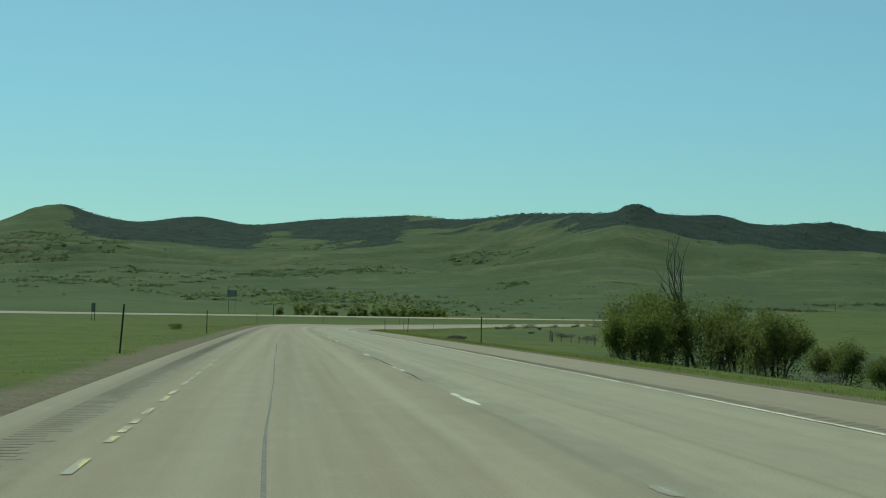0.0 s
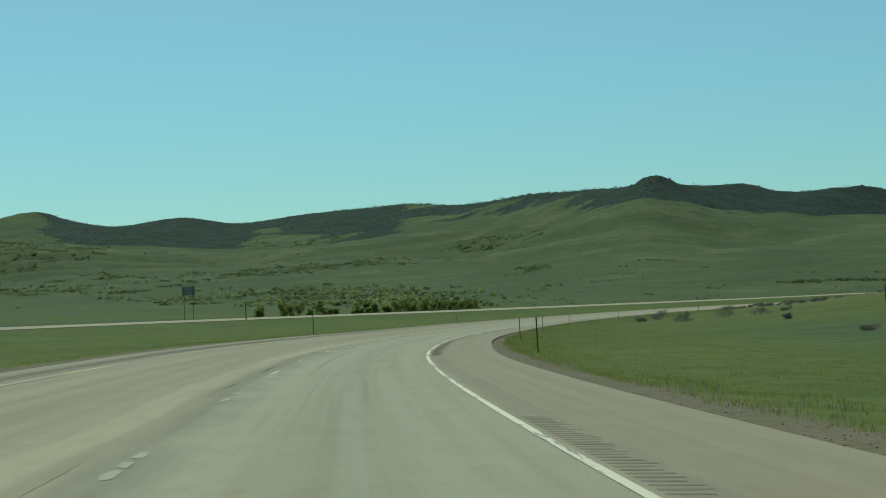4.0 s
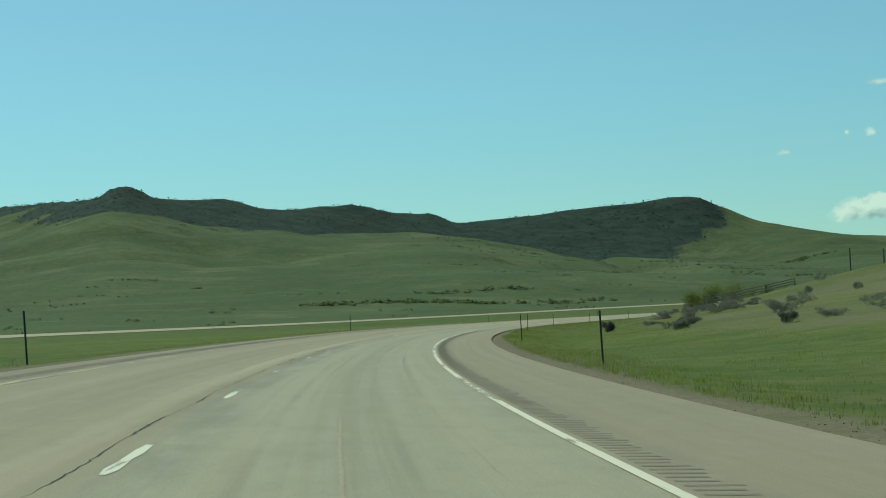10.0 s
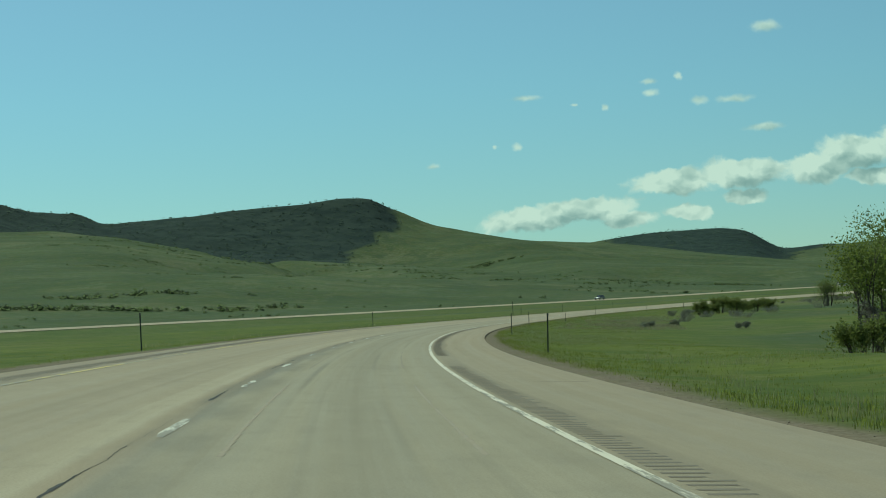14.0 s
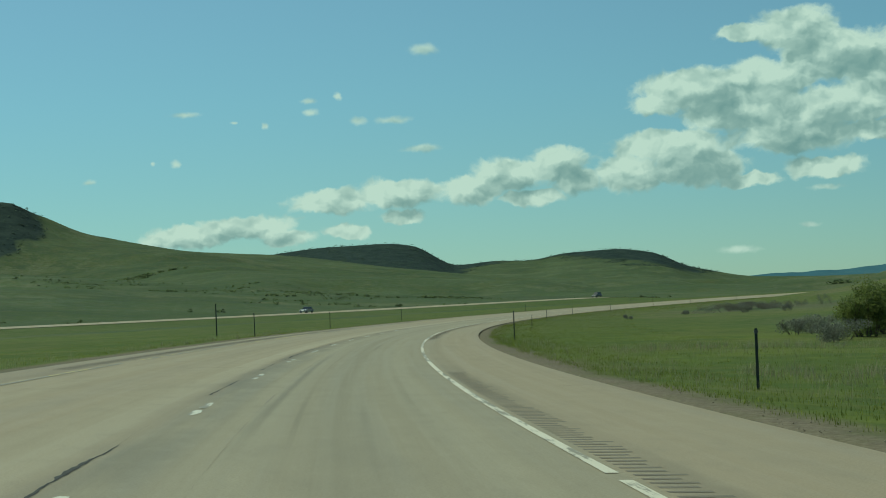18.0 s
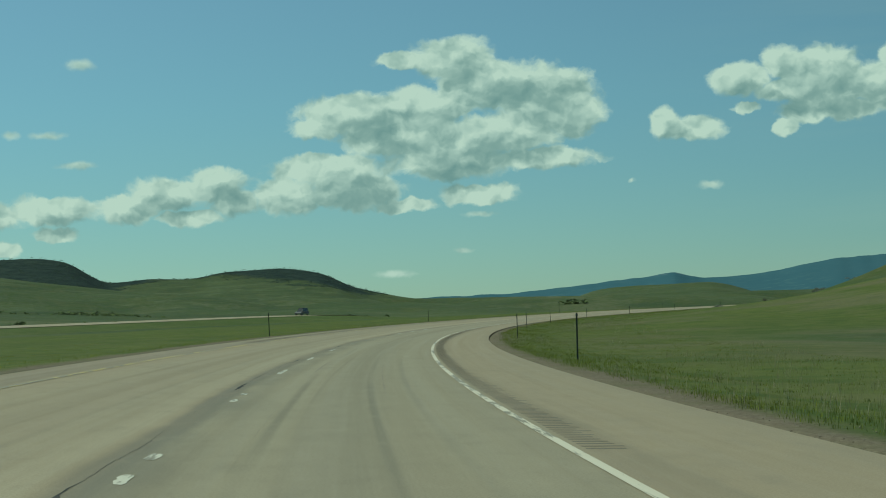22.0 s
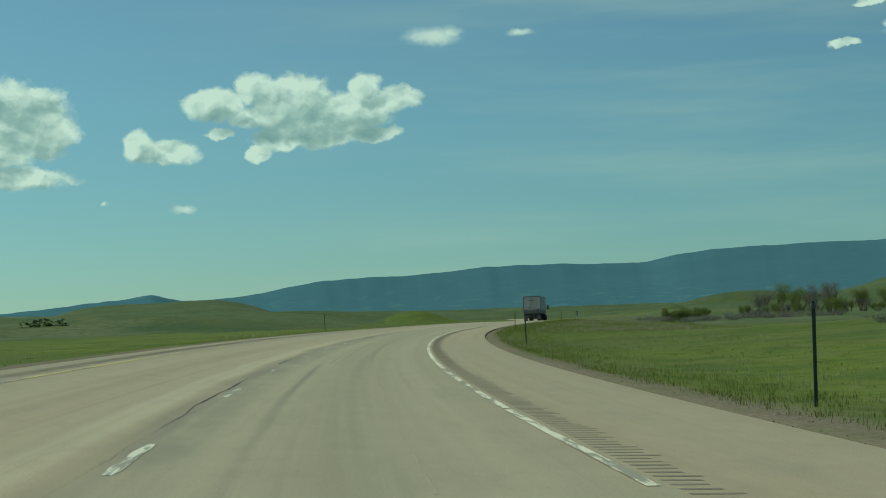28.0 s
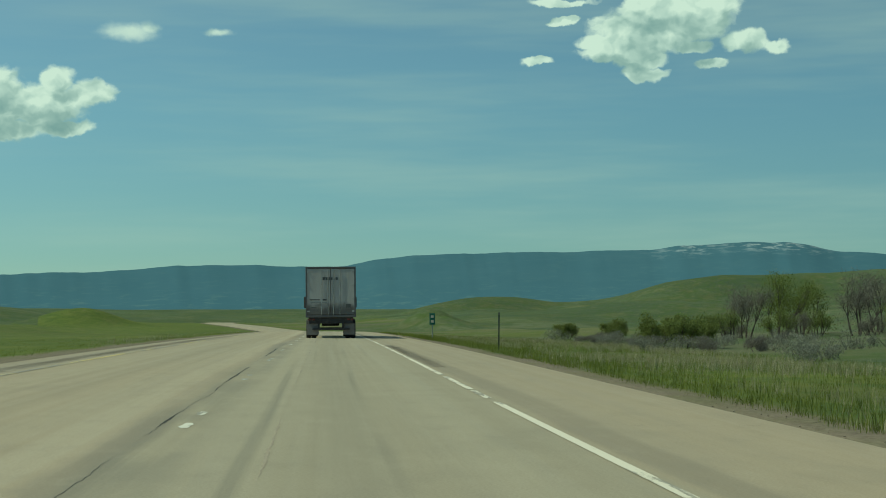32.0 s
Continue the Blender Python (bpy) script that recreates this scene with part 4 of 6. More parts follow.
def line_pieces(name, n, w, s0, s1, mat, label, breaks, gaps):
    """A painted line as a run of worn lengths with short bare gaps."""
    s = s0
    while s < s1:
        ln = rng.uniform(*breaks)
        e = min(s1, s + ln)
        q = np.linspace(s, e, max(2, int((e - s) / 2) + 1))
        m = n + np.interp(q, [25, 120], [0.17, 0.0]) if mat == M_YELLOW else crest(q, EDGE_N)
        S, N = np.meshgrid(q, np.array([0.5, -0.5]) * w, indexing="ij")
        N = N + m[:, None]
        x, y = on_road(S, N)
        ob = grid_mesh(name, x, y, road_z(S, N) + 0.005, mat)
        uv = ob.data.uv_layers.new(name="UVMap")
        idx = np.empty(len(ob.data.loops), np.int32)
        ob.data.loops.foreach_get("vertex_index", idx)
        uv.data.foreach_set("uv", np.stack([N.ravel()[idx], S.ravel()[idx]], -1).astype(np.float32).ravel())
        ob.parent = road
        tagged(ob, label)
        s = e + rng.choice(gaps)


line_pieces("edge_line", LINE_R, 0.084, -100, 1000, M_WHITE, "worn white edge line", (9.0, 45.0), (0.05, 0.12, 0.5))
line_pieces("edge_line", LINE_R, 0.084, 1000, 1700, M_WHITE, "white edge line with worn gaps", (2.0, 12.0), (0.1, 0.3, 0.9))
line_pieces("yellow_line", LINE_Y, 0.07, -100, 140, M_YELLOW, "yellow edge line worn to short lengths", (0.4, 1.5), (0.4, 0.8, 1.4))
line_pieces("yellow_line", LINE_Y, 0.10, 140, 1700, M_YELLOW, "faded yellow edge line", (6.0, 26.0), (0.2, 1.0, 3.0))
JOINT = [(-110, -1.56), (40, -1.33), (95, -1.67), (150, -1.58), (215, -1.58), (300, -1.72), (331, -1.36), (360, -1.5), (490, -1.71), (575, -1.58), (700, -1.52), (860, -1.55), (935, -1.5), (1010, -1.3), (1100, -1.48), (1170, -1.5), (1300, -1.4), (1700, -1.45)]


def joint_n(s):
    """Where the lane joint lies across the road."""
    return crest(np.ravel(s), JOINT).reshape(np.shape(s))


DASH0, DASH = 17.9, 10.867
for k in range(-10, 148):
    s = DASH0 + DASH * k
    cut = rng.uniform(0, 1)
    spans = [(0.0, 2.7)] if cut < 0.35 else ([(0.0, 1.0), (1.35, 2.7)] if cut < 0.6 else ([(0.1, 0.8), (2.0, 2.6)] if cut < 0.8 else [(0.2, 0.9), (1.1, 1.6), (1.9, 2.5)]))
    co, fc, st = [], [], []
    for a, b in spans:
        u = np.linspace(a, b, 7)
        wear = rng.uniform(0.55, 1.0, (2, 7))
        wear[:, [0, -1]] *= 0.6
        S = s + np.concatenate([u, u]) + np.repeat([0.0, 0.05], 7)
        N = float(crest(np.array([s]), DASH_N)[0]) + np.concatenate([0.058 * wear[0], -0.058 * wear[1]])
        x, y = on_road(S, N)
        fc += [[len(co) + i, len(co) + i + 7, len(co) + i + 8, len(co) + i + 1] for i in range(6)]
        co += list(zip(x, y, road_z(S, N) + 0.003))
        st += list(zip(N - LINE_C, S - s + k * 3.7))
    me = mesh_from("lane_dash", co, fc, M_DASH)
    uv = me.uv_layers.new(name="UVMap")
    for i, l in enumerate(me.loops):
        uv.data[i].uv = st[l.vertex_index]
    ob = new("lane_dash", me)
    ob.parent = road


def ribbon(name, s, n, w, lift, mat, label=""):
    """A thin wandering band along the road."""
    co = []
    for sgn in (1, -1):
        x, y = on_road(s, n + sgn * w / 2)
        co.append(np.stack([x, y, road_z(s, n) + lift], -1))
    k = len(s)
    f = np.stack([np.arange(k - 1), np.arange(1, k), k + np.arange(1, k), k + np.arange(k - 1)], -1)
    ob = new(name, tri_mesh(name, np.concatenate(co), f, mat))
    ob.parent = road
    return tagged(ob, label)


def crack(s0, s1, n, wander, width, mat, label, ragged=0.0):
    s = np.arange(s0, s1, 0.14 if ragged else 0.35)
    n = joint_n(s) if n is None else n
    off = waves(s, s * 0, 16.0, int(s0) + 50, 4) * wander + waves(s, s * 0, 2.2, int(s0) + 9, 3) * min(0.03, wander * 1.3)
    off = off + ragged * np.random.default_rng(int(s0) + 5).normal(0, 1, len(s))
    w = width * np.clip(0.55 + 0.9 * waves(s, s * 0, 3.0, int(s0) + 3, 3), 0.12, 1.6)
    if ragged:
        w = w * (0.05 + 0.95 * step01((waves(s, s * 0, 7.0, int(s0) + 31, 4) + 0.22) * 4.0)) * np.random.default_rng(int(s0) + 6).uniform(0.5, 1.5, len(s))
    ribbon("crack", s, n + off, w, 0.0018, mat, label)


for a in range(20, 1640, 60):
    crack(a, a + 60.2, None, 0.018, 0.034, M_CRACK, "dark ragged crack along the lane joint", 0.006)
for a, b, n in ((356, 420, 0.02), (300, 640, 0.95), (700, 980, -0.7), (900, 1200, 0.55), (1150, 1420, -0.45), (480, 700, -0.85)):
    for q in range(a, b, 45):
        crack(q, min(b, q + 40), n, 0.003, 0.03, M_FAINT, "faint grey crack along the lane", 0.004)
s = np.arange(-12, 62, 0.5)
ribbon("sealed_crack", s, -3.38 + 0.03 * waves(s, s * 0, 14.0, 19, 3), 0.026 * np.clip(0.8 + 0.6 * waves(s, s * 0, 6.0, 23, 3), 0.3, 1.4), 0.002, M_SEAL, "dark sealed crack along the lane")


def cross_crack(s0, n0, n1, slant, seed):
    """A ragged crack across the shoulder."""
    n = np.linspace(n0, n1, 26)
    s = s0 + slant * (n - n0) + waves(n, n * 0, 0.5, seed, 3) * 0.10
    w = 0.02 * np.clip(0.6 + waves(n, n * 0, 0.4, seed + 3, 2), 0.1, 1.5)
    co = []
    for sgn in (1, -1):
        x, y = on_road(s + sgn * w / 2, n)
        co.append(np.stack([x, y, road_z(s, n) + 0.004], -1))
    k = len(n)
    f = np.stack([k + np.arange(k - 1), k + np.arange(1, k), np.arange(1, k), np.arange(k - 1)], -1)
    ob = new("crack", tri_mesh("crack", np.concatenate(co), f, M_CRACK))
    ob.parent = road
    tagged(ob, "ragged crack across the shoulder")


for k, s in enumerate((211, 318, 371.5, 470, 585, 640, 742, 811, 848, 940, 1018, 1110, 1188, 1290)):
    cross_crack(s, 2.3 + 0.2 * (k % 3), 3.6, 0.12 * (k % 4 - 1.5), 40 + k)


def rumble(name, n0, n1, s0, s1, step, label):
    """Milled grooves across the shoulder, as low bars."""
    s = np.arange(s0, s1, step)
    keep = waves(s, s * 0, 40.0, int(n0 * 10) + 60, 2) > np.where(s < 60, -9, -0.8)
    s = s[keep]
    co, f = [], []
    base = 0
    lens = (n1 - n0) * rng.uniform(0.6, 1.0, len(s))
    w = step * 0.36
    for ds, dn in ((0, 0), (0, 1), (w, 1), (w, 0)):
        x, y = on_road(s + ds, n0 + dn * lens)
        co.append(np.stack([x, y, road_z(s, n0 + dn * lens) + 0.0018], -1))
    k = len(s)
    ob = new(name, tri_mesh(name, np.concatenate(co), np.stack([np.arange(k) + i * k for i in range(4)], -1), M_GROOVE))
    ob.parent = road
    tagged(ob, label, kind="stuff")


rumble("rumble_strip", 1.86, 2.2, -95, 1600, 0.27, "milled rumble grooves beside the white line")
rumble("rumble_strip", -5.3, -4.88, -95, 1600, 0.27, "milled rumble grooves beside the yellow line")


# the other carriageway
def opp_z(s, n):
    return np.interp(s, RS, RZ) + 1.0 + (OPP + 4.6 - n) * np.maximum(np.interp(s, RS, RB), 0.03) + crest(np.ravel(s), [(-104, 0.3), (375, 0.3), (600, 0.0), (900, 0.1), (1100, 0.0), (1235, 0.25), (1330, -2.5), (1924, -4.0)]).reshape(np.shape(s))


other = road_sheet("far_road", np.arange(-103, 1500, 6.0), np.array([OPP - 5.2, OPP + 4.6]), 0.0, M_ASPH2, opp_z)
tagged(other, "pale asphalt carriageway across the wide grass median", "road", kind="structure")
S, N = np.meshgrid(np.arange(-103, 1500, 6.0), np.array([OPP + 26.0, OPP + 14.0, OPP + 4.4, OPP - 5.0, OPP - 14.0, OPP - 30.0]), indexing="ij")
x, y = on_road(S, N)
gzz, gww = ground_z(x, y, S.ravel(), N.ravel(), cover=True)
gzz = gzz.reshape(S.shape)
zz = np.where(np.abs(N - OPP) < 6, opp_z(S, N) - 0.06, gzz - 0.3)
zz = np.where((np.abs(N - OPP) > 6) & (np.abs(N - OPP) < 20), opp_z(S, OPP + 0 * N) - np.where(N > OPP, 0.75, 0.35), zz)
bank = grid_mesh("far_verge", x, y, zz, M_LAND)
cover_attr(bank, gww, np.zeros(S.size), np.zeros(S.size), 1 - step01((np.abs(N.ravel()) - 30) / 60))
tagged(bank, "grass bank that carries the far carriageway", "verge", kind="structure")

# ---- the far blue range ----
RANGE = [(30, 0.3), (45, 0.6), (52.9, 0.95), (55.4, 1.0), (58, 1.23), (59.8, 1.36), (60.7, 1.48), (61.2, 1.36), (62, 1.27), (63.9, 1.42), (66, 1.75), (69, 1.85), (71.2, 2.0), (73, 2.02), (75.5, 1.95), (77.4, 2.22),
         (81, 2.35), (85, 2.36), (86, 2.5), (89, 2.57), (90.6, 2.25), (92.6, 2.16), (93.8, 2.46), (100, 2.4), (118, 1.8)]
a = np.arange(30, 118, 0.08)
t = np.linspace(0, 1, 26)
AA, TT = np.meshgrid(a, t, indexing="ij")
RR = 3300 + 900 * TT
px, py = 435 + RR * np.sin(np.radians(AA)), 845 + RR * np.cos(np.radians(AA))
spur = 1 - 0.10 * np.abs(waves(AA * 64, TT * 1400, 420, 71, 5)) * (1 - TT) * 2.2 * TT
hh = 4200 * np.tan(np.radians(crest(AA.ravel(), RANGE))).reshape(AA.shape) + waves(AA * 60, 0 * AA, 40, 73, 3) * 1.6
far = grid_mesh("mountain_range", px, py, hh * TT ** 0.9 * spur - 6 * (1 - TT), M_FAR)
sn = far.data.attributes.new("snow", "FLOAT", "POINT")
tops = np.maximum(np.exp(-((AA - 88.6) / 1.3) ** 2), 0.75 * np.exp(-((AA - 86.2) / 0.9) ** 2))
sn.data.foreach_set("value", (step01((TT - 0.80) / 0.16) * tops + 0.6 * step01((TT - 0.93) / 0.05) * np.exp(-((AA - 60.6) / 0.4) ** 2)).astype(np.float32).ravel())
tagged(far, "distant haze-blue mountain range with snow on its summits", "mountain", kind="structure")


# ---- vegetation ----
def leaf_cloud(blobs, count, size, seed, slim=0.55):
    """Small bent leaf sprays scattered through ellipsoids (x, y, z, rx, ry, rz), thicker near their skins."""
    r = np.random.default_rng(seed)
    vol = np.array([b[3] * b[4] * b[5] for b in blobs]) ** 0.7
    pick = r.choice(len(blobs), count, p=vol / vol.sum())
    B = np.array(blobs)[pick]
    d = r.normal(size=(count, 3))
    d /= np.linalg.norm(d, axis=1)[:, None]
    c = B[:, :3] + d * B[:, 3:] * (r.uniform(0, 1, count) ** 0.33)[:, None] * r.uniform(0.72, 1.12, count)[:, None]
    u = r.normal(size=(count, 3))
    u /= np.linalg.norm(u, axis=1)[:, None]
    v = np.cross(u, r.normal(size=(count, 3)))
    v /= np.linalg.norm(v, axis=1)[:, None]
    w = np.cross(u, v)
    sz = size * r.uniform(0.5, 1.4, count)[:, None]
    p = np.stack([c - u * sz, c + v * sz * slim + w * sz * 0.2, c + u * sz - w * sz * 0.15, c - v * sz * slim + w * sz * 0.2], 1)
    return p.reshape(-1, 3), np.arange(count * 4).reshape(-1, 4)


def limbs(bm, base, way, length, r, depth, rnd, twist=0.55):
    """A limb that bends and forks."""
    p, d = Vector(base), Vector(way).normalized()
    ends = []
    steps = 3
    for k in range(steps):
        q = p + d * length / steps
        tube(p, q, r * (1 - 0.22 * k), r * (1 - 0.22 * (k + 1)), 6 if depth else 5, bm)
        p = q
        d = (d + Vector((rnd.uniform(-1, 1), rnd.uniform(-1, 1), rnd.uniform(-0.2, 0.6))) * 0.22).normalized()
        if depth and k:
            for _ in range(2):
                e = (d + Vector((rnd.uniform(-1, 1), rnd.uniform(-1, 1), rnd.uniform(-0.1, 0.8))) * twist).normalized()
                ends += limbs(bm, p, e, length * rnd.uniform(0.45, 0.7), r * 0.45, depth - 1, rnd, twist)
    ends.append(p)
    return ends


def broadleaf(name, at, height, spread, leaf_mat, label, seed, leaves=1500, leaf=0.10, stems=5, low=True, bare=0.0, dome=0, category="tree", group="", bark=None):
    """A clump of stems with forking limbs and a loose crown of leaf sprays."""
    rnd = random.Random(seed)
    top = thing(name, at, rnd.uniform(0, 360), label, category, group)
    ends = []
    for k in range(stems):
        bm = bmesh.new()
        a = 2 * math.pi * (k + rnd.uniform(-0.3, 0.3)) / stems
        lean = rnd.uniform(0.05, 0.5) * spread / height
        b = (math.cos(a) * spread * 0.12, math.sin(a) * spread * 0.12, -0.15)
        ends += limbs(bm, b, (math.cos(a) * lean, math.sin(a) * lean, 1), height * rnd.uniform(*((0.36, 0.52) if dome and leaves else (0.5, 0.72))), 0.035 * height ** 0.6, 2, rnd)
        part("trunk", bm, bark or M_BARK, top)
    blobs = []
    for e in ends:
        if rnd.random() > bare and e.z > (0.0 if low else height * 0.3):
            q = rnd.uniform(0.09, 0.19) * height
            blobs.append((e.x, e.y, min(e.z, height - q * 0.6), q * rnd.uniform(0.9, 1.5), q * rnd.uniform(0.9, 1.5), q))
    if low:
        for _ in range(7):
            a, d = rnd.uniform(0, 6.28), rnd.uniform(0.2, 0.5) * spread
            q = rnd.uniform(0.10, 0.2) * height
            blobs.append((math.cos(a) * d, math.sin(a) * d, rnd.uniform(0.12, 0.45) * height, q * 1.3, q * 1.3, q))
    for _ in range(dome):
        a, d, u = rnd.uniform(0, 6.28), math.sqrt(rnd.random()), rnd.random()
        q = rnd.uniform(0.10, 0.17) * height
        z = height * (0.03 + 0.83 * u * math.sqrt(max(0.05, 1 - 0.75 * d * d)))
        blobs.append((math.cos(a) * d * spread * 0.46, math.sin(a) * d * spread * 0.46, z, q * 1.2, q * 1.2, q * 0.9))
    if blobs and leaves:
        p, f = leaf_cloud(blobs, leaves, leaf, seed, 0.05 if leaf_mat == M_TWIG else 0.55)
        p[:, 2] = np.maximum(p[:, 2], 0.02)
        ob = new("crown", tri_mesh("crown", p, f, leaf_mat))
        ob.parent = top
    return top


def scrub(name, at, w, h, mat, label, seed, leaves=500, leaf=0.07, category="shrub", group=""):
    """A low many-stemmed shrub."""
    rnd = random.Random(seed)
    top = thing(name, at, rnd.uniform(0, 360), label, category, group)
    bm = bmesh.new()
    for k in range(9):
        a = rnd.uniform(0, 6.28)
        tube((0.1 * w * math.cos(a), 0.1 * w * math.sin(a), -0.1), (0.4 * w * math.cos(a), 0.4 * w * math.sin(a), h * rnd.uniform(0.45, 0.8)), 0.011, 0.004, 5, bm)
    tagged(part("stems", bm, M_TWIG, top), kind="stuff")
    blobs = [(rnd.uniform(-0.36, 0.36) * w, rnd.uniform(-0.36, 0.36) * w, rnd.uniform(0.12, 0.68) * h, rnd.uniform(0.14, 0.26) * w, rnd.uniform(0.14, 0.26) * w, rnd.uniform(0.2, 0.34) * h) for _ in range(9)]
    p, f = leaf_cloud(blobs, leaves * 2 if mat == M_TWIG else leaves, leaf * (2.2 if mat == M_TWIG else 1.0), seed, 0.07 if mat == M_TWIG else 0.35)
    p[:, 2] = np.clip(p[:, 2], 0.0, None)
    ob = new("foliage", tri_mesh("foliage", p, f, mat))
    ob.parent = top
    return top


# the thicket beside the start, with a dead snag above it
COTTON = "roadside cottonwood clump with fresh green leaves"
for k, (s, n, h, w) in enumerate([(98, 16.0, 3.9, 4.2), (102, 17.5, 4.6, 4.4), (106, 19.0, 5.0, 4.6), (104, 21.5, 4.9, 4.6), (101, 22.5, 4.4, 4.4), (97, 23.5, 3.9, 4.0)]):
    broadleaf("cottonwood", stand(s, n), h, w, M_LEAF if k % 3 else M_LEAF_Y, COTTON, 100 + k, 15000, 0.062, 6, dome=26, group="cottonwood thicket")
for k, (s, n, h, w) in enumerate([(92, 25.5, 2.6, 3.2), (88, 27.0, 2.3, 3.0), (84, 27.5, 2.0, 2.8), (90, 29.5, 2.6, 3.2), (94, 32.0, 4.4, 3.4)]):
    broadleaf("willow", stand(s, n), h, w, M_LEAF if k != 4 else M_LEAF_Y, "dark green willow clump at the thicket's end", 140 + k, 9000, 0.055, 6, dome=18, group="cottonwood thicket")
broadleaf("dead_tree", stand(106, 20.6), 8.2, 2.4, M_LEAF, "bare grey snag standing over the thicket", 171, 0, 0.1, 2, low=False, bare=1.0, bark=M_DEAD)
for k, (s, n) in enumerate([(80, 21.0), (77, 24.5), (74, 26.0)]):
    scrub("wild_rose", stand(s, n), 2.2, 1.1, M_SAGE, "pale green bush below the thicket", 180 + k, 700, 0.08, group="roadside bushes")

SAGE = "grey-green sagebrush on the roadside bank"
sage_at = [(353, 14.0, 2.2, 1.4), (348, 12.4, 1.2, 0.8), (358, 16.5, 1.6, 0.9), (363, 13.2, 1.3, 0.6), (328, 20.5, 2.6, 1.0), (336, 24, 2.2, 0.9), (322, 16.8, 1.8, 0.8), (300, 33, 2.4, 1.1), (296, 24, 1.1, 0.5), (346, 27, 1.4, 0.6),
           (428, 17, 1.2, 0.7), (440, 22, 1.7, 0.8), (452, 19.5, 1.5, 0.8), (462, 25, 1.8, 0.9), (474, 21, 2.0, 0.9), (478, 27, 1.6, 0.8), (470, 15.5, 0.9, 0.6), (496, 19, 1.8, 0.9),
           (510, 22, 2.0, 1.0), (522, 18.5, 1.6, 0.8), (540, 20, 1.9, 0.9)]
for k, (s, n, w, h) in enumerate(sage_at):
    scrub("sagebrush", stand(s, n), w, h, M_SAGE, SAGE, 200 + k, 1560, 0.042, group="sagebrush")
for k, (s, n, w, h) in enumerate([(738, 18, 2.2, 0.9), (752, 24, 2.6, 1.0), (766, 20, 2.0, 0.9), (775, 27, 3.0, 1.3), (812, 33, 3.0, 1.4), (700, 14.5, 1.2, 0.7), (716, 17, 1.0, 0.6), (690, 21, 1.2, 0.7), (778, 15.5, 1.5, 0.8), (783, 17, 1.8, 0.9), (790, 16.5, 1.6, 0.8), (797, 18.5, 1.9, 0.9), (770, 23, 1.8, 0.8), (806, 20.5, 2.0, 0.9), (760, 17.5, 1.2, 0.6)]):
    scrub("sagebrush", stand(s, n), w, h, M_SAGE, "grey sagebrush in the roadside meadow", 230 + k, 1560, 0.042, group="sagebrush")
scrub("wild_rose", stand(129.8, -11.0), 1.3, 0.5, M_LEAF, "small yellow-green bush in the median grass", 262, 700, 0.05)
for k in range(30):
    rr = random.Random(700 + k)
    scrub("sagebrush", stand(432 + rr.uniform(0, 165), rr.uniform(15, 31)), rr.uniform(0.8, 1.9), rr.uniform(0.35, 0.8), M_TWIG if k % 4 == 0 else M_SAGE, "low grey sagebrush on the dry bank", 720 + k, 700, 0.045, group="sagebrush")
for k, (s, n, w, h, m) in enumerate([(163, 11.9, 1.6, 0.55, M_TWIG), (161, 11.0, 0.9, 0.4, M_SAGE), (228, 27.2, 2.4, 0.9, M_TWIG), (214, 29.5, 2.6, 0.9, M_TWIG), (256, 23.6, 1.4, 0.4, M_SAGE)]):
    scrub("sagebrush", stand(s, n), w, h, m, "grey-brown brush along the old meadow fence", 1240 + k, 1100, 0.045, group="sagebrush")
for k, (s, n, w, h, m) in enumerate([(502, 10.2, 0.8, 0.7, M_TWIG), (522, 14.2, 1.8, 0.65, M_SAGE), (520, 16.0, 1.9, 0.7, M_SAGE), (497, 14.3, 1.4, 0.6, M_TWIG), (494, 14.0, 0.8, 0.5, M_SAGE), (482, 12.4, 1.2, 0.55, M_SAGE), (556, 18.4, 1.2, 0.5, M_SAGE), (530, 18.0, 1.4, 0.6, M_SAGE), (508, 13.0, 1.4, 0.25, M_SAGE)]):
    scrub("sagebrush", stand(s, n), w, h, m, "ragged grey-brown sagebrush on the bank below the fence", 1260 + k, 1300, 0.045, group="sagebrush")
# the clump below the knoll
for k, (s, n, h, w) in enumerate([(620, 17.0, 4.8, 3.0), (624, 19.0, 5.6, 3.4), (629, 21.0, 6.0, 3.6), (632, 24.5, 4.6, 3.2), (640, 28.0, 4.4, 3.0)]):
    broadleaf("box_elder", stand(s, n), h, w, M_LEAF_Y if k % 3 != 2 else M_LEAF, "half-leafed box elder below the knoll", 300 + k, 7000, 0.05, 3, low=False, bare=0.25, dome=7, group="trees below the knoll")
for k, (s, n, h, w) in enumerate([(616, 15.6, 1.5, 2.6), (619, 17.2, 2.0, 3.0), (622, 18.8, 2.3, 3.2), (626, 20.4, 2.4, 3.2), (630, 22.4, 2.3, 3.2), (634, 25.0, 2.2, 3.2), (639, 27.5, 2.2, 3.2)]):
    broadleaf("thorn_bush", stand(s, n), h, w, M_TWIG if k % 3 == 1 else M_LEAF, "dark tangled thorn bush under the box elders", 312 + k, 5200, 0.05 if k % 3 != 1 else 0.14, 7, dome=20, group="bushes below the knoll")
for k, (s, n, h, w) in enumerate([(786, 18.5, 1.9, 2.6), (792, 20.5, 2.3, 3.0), (798, 22, 2.2, 2.8), (804, 24.5, 2.1, 2.6), (812, 26.0, 1.8, 2.6), (789, 19.5, 1.5, 2.6), (801, 22.6, 2.0, 3.0), (826, 33.5, 4.6, 3.6)]):
    broadleaf("chokecherry", stand(s, n), h, w, M_LEAF, "dark green chokecherry bush in the meadow", 330 + k, 9000, 0.045, 7, dome=26, group="meadow bushes")
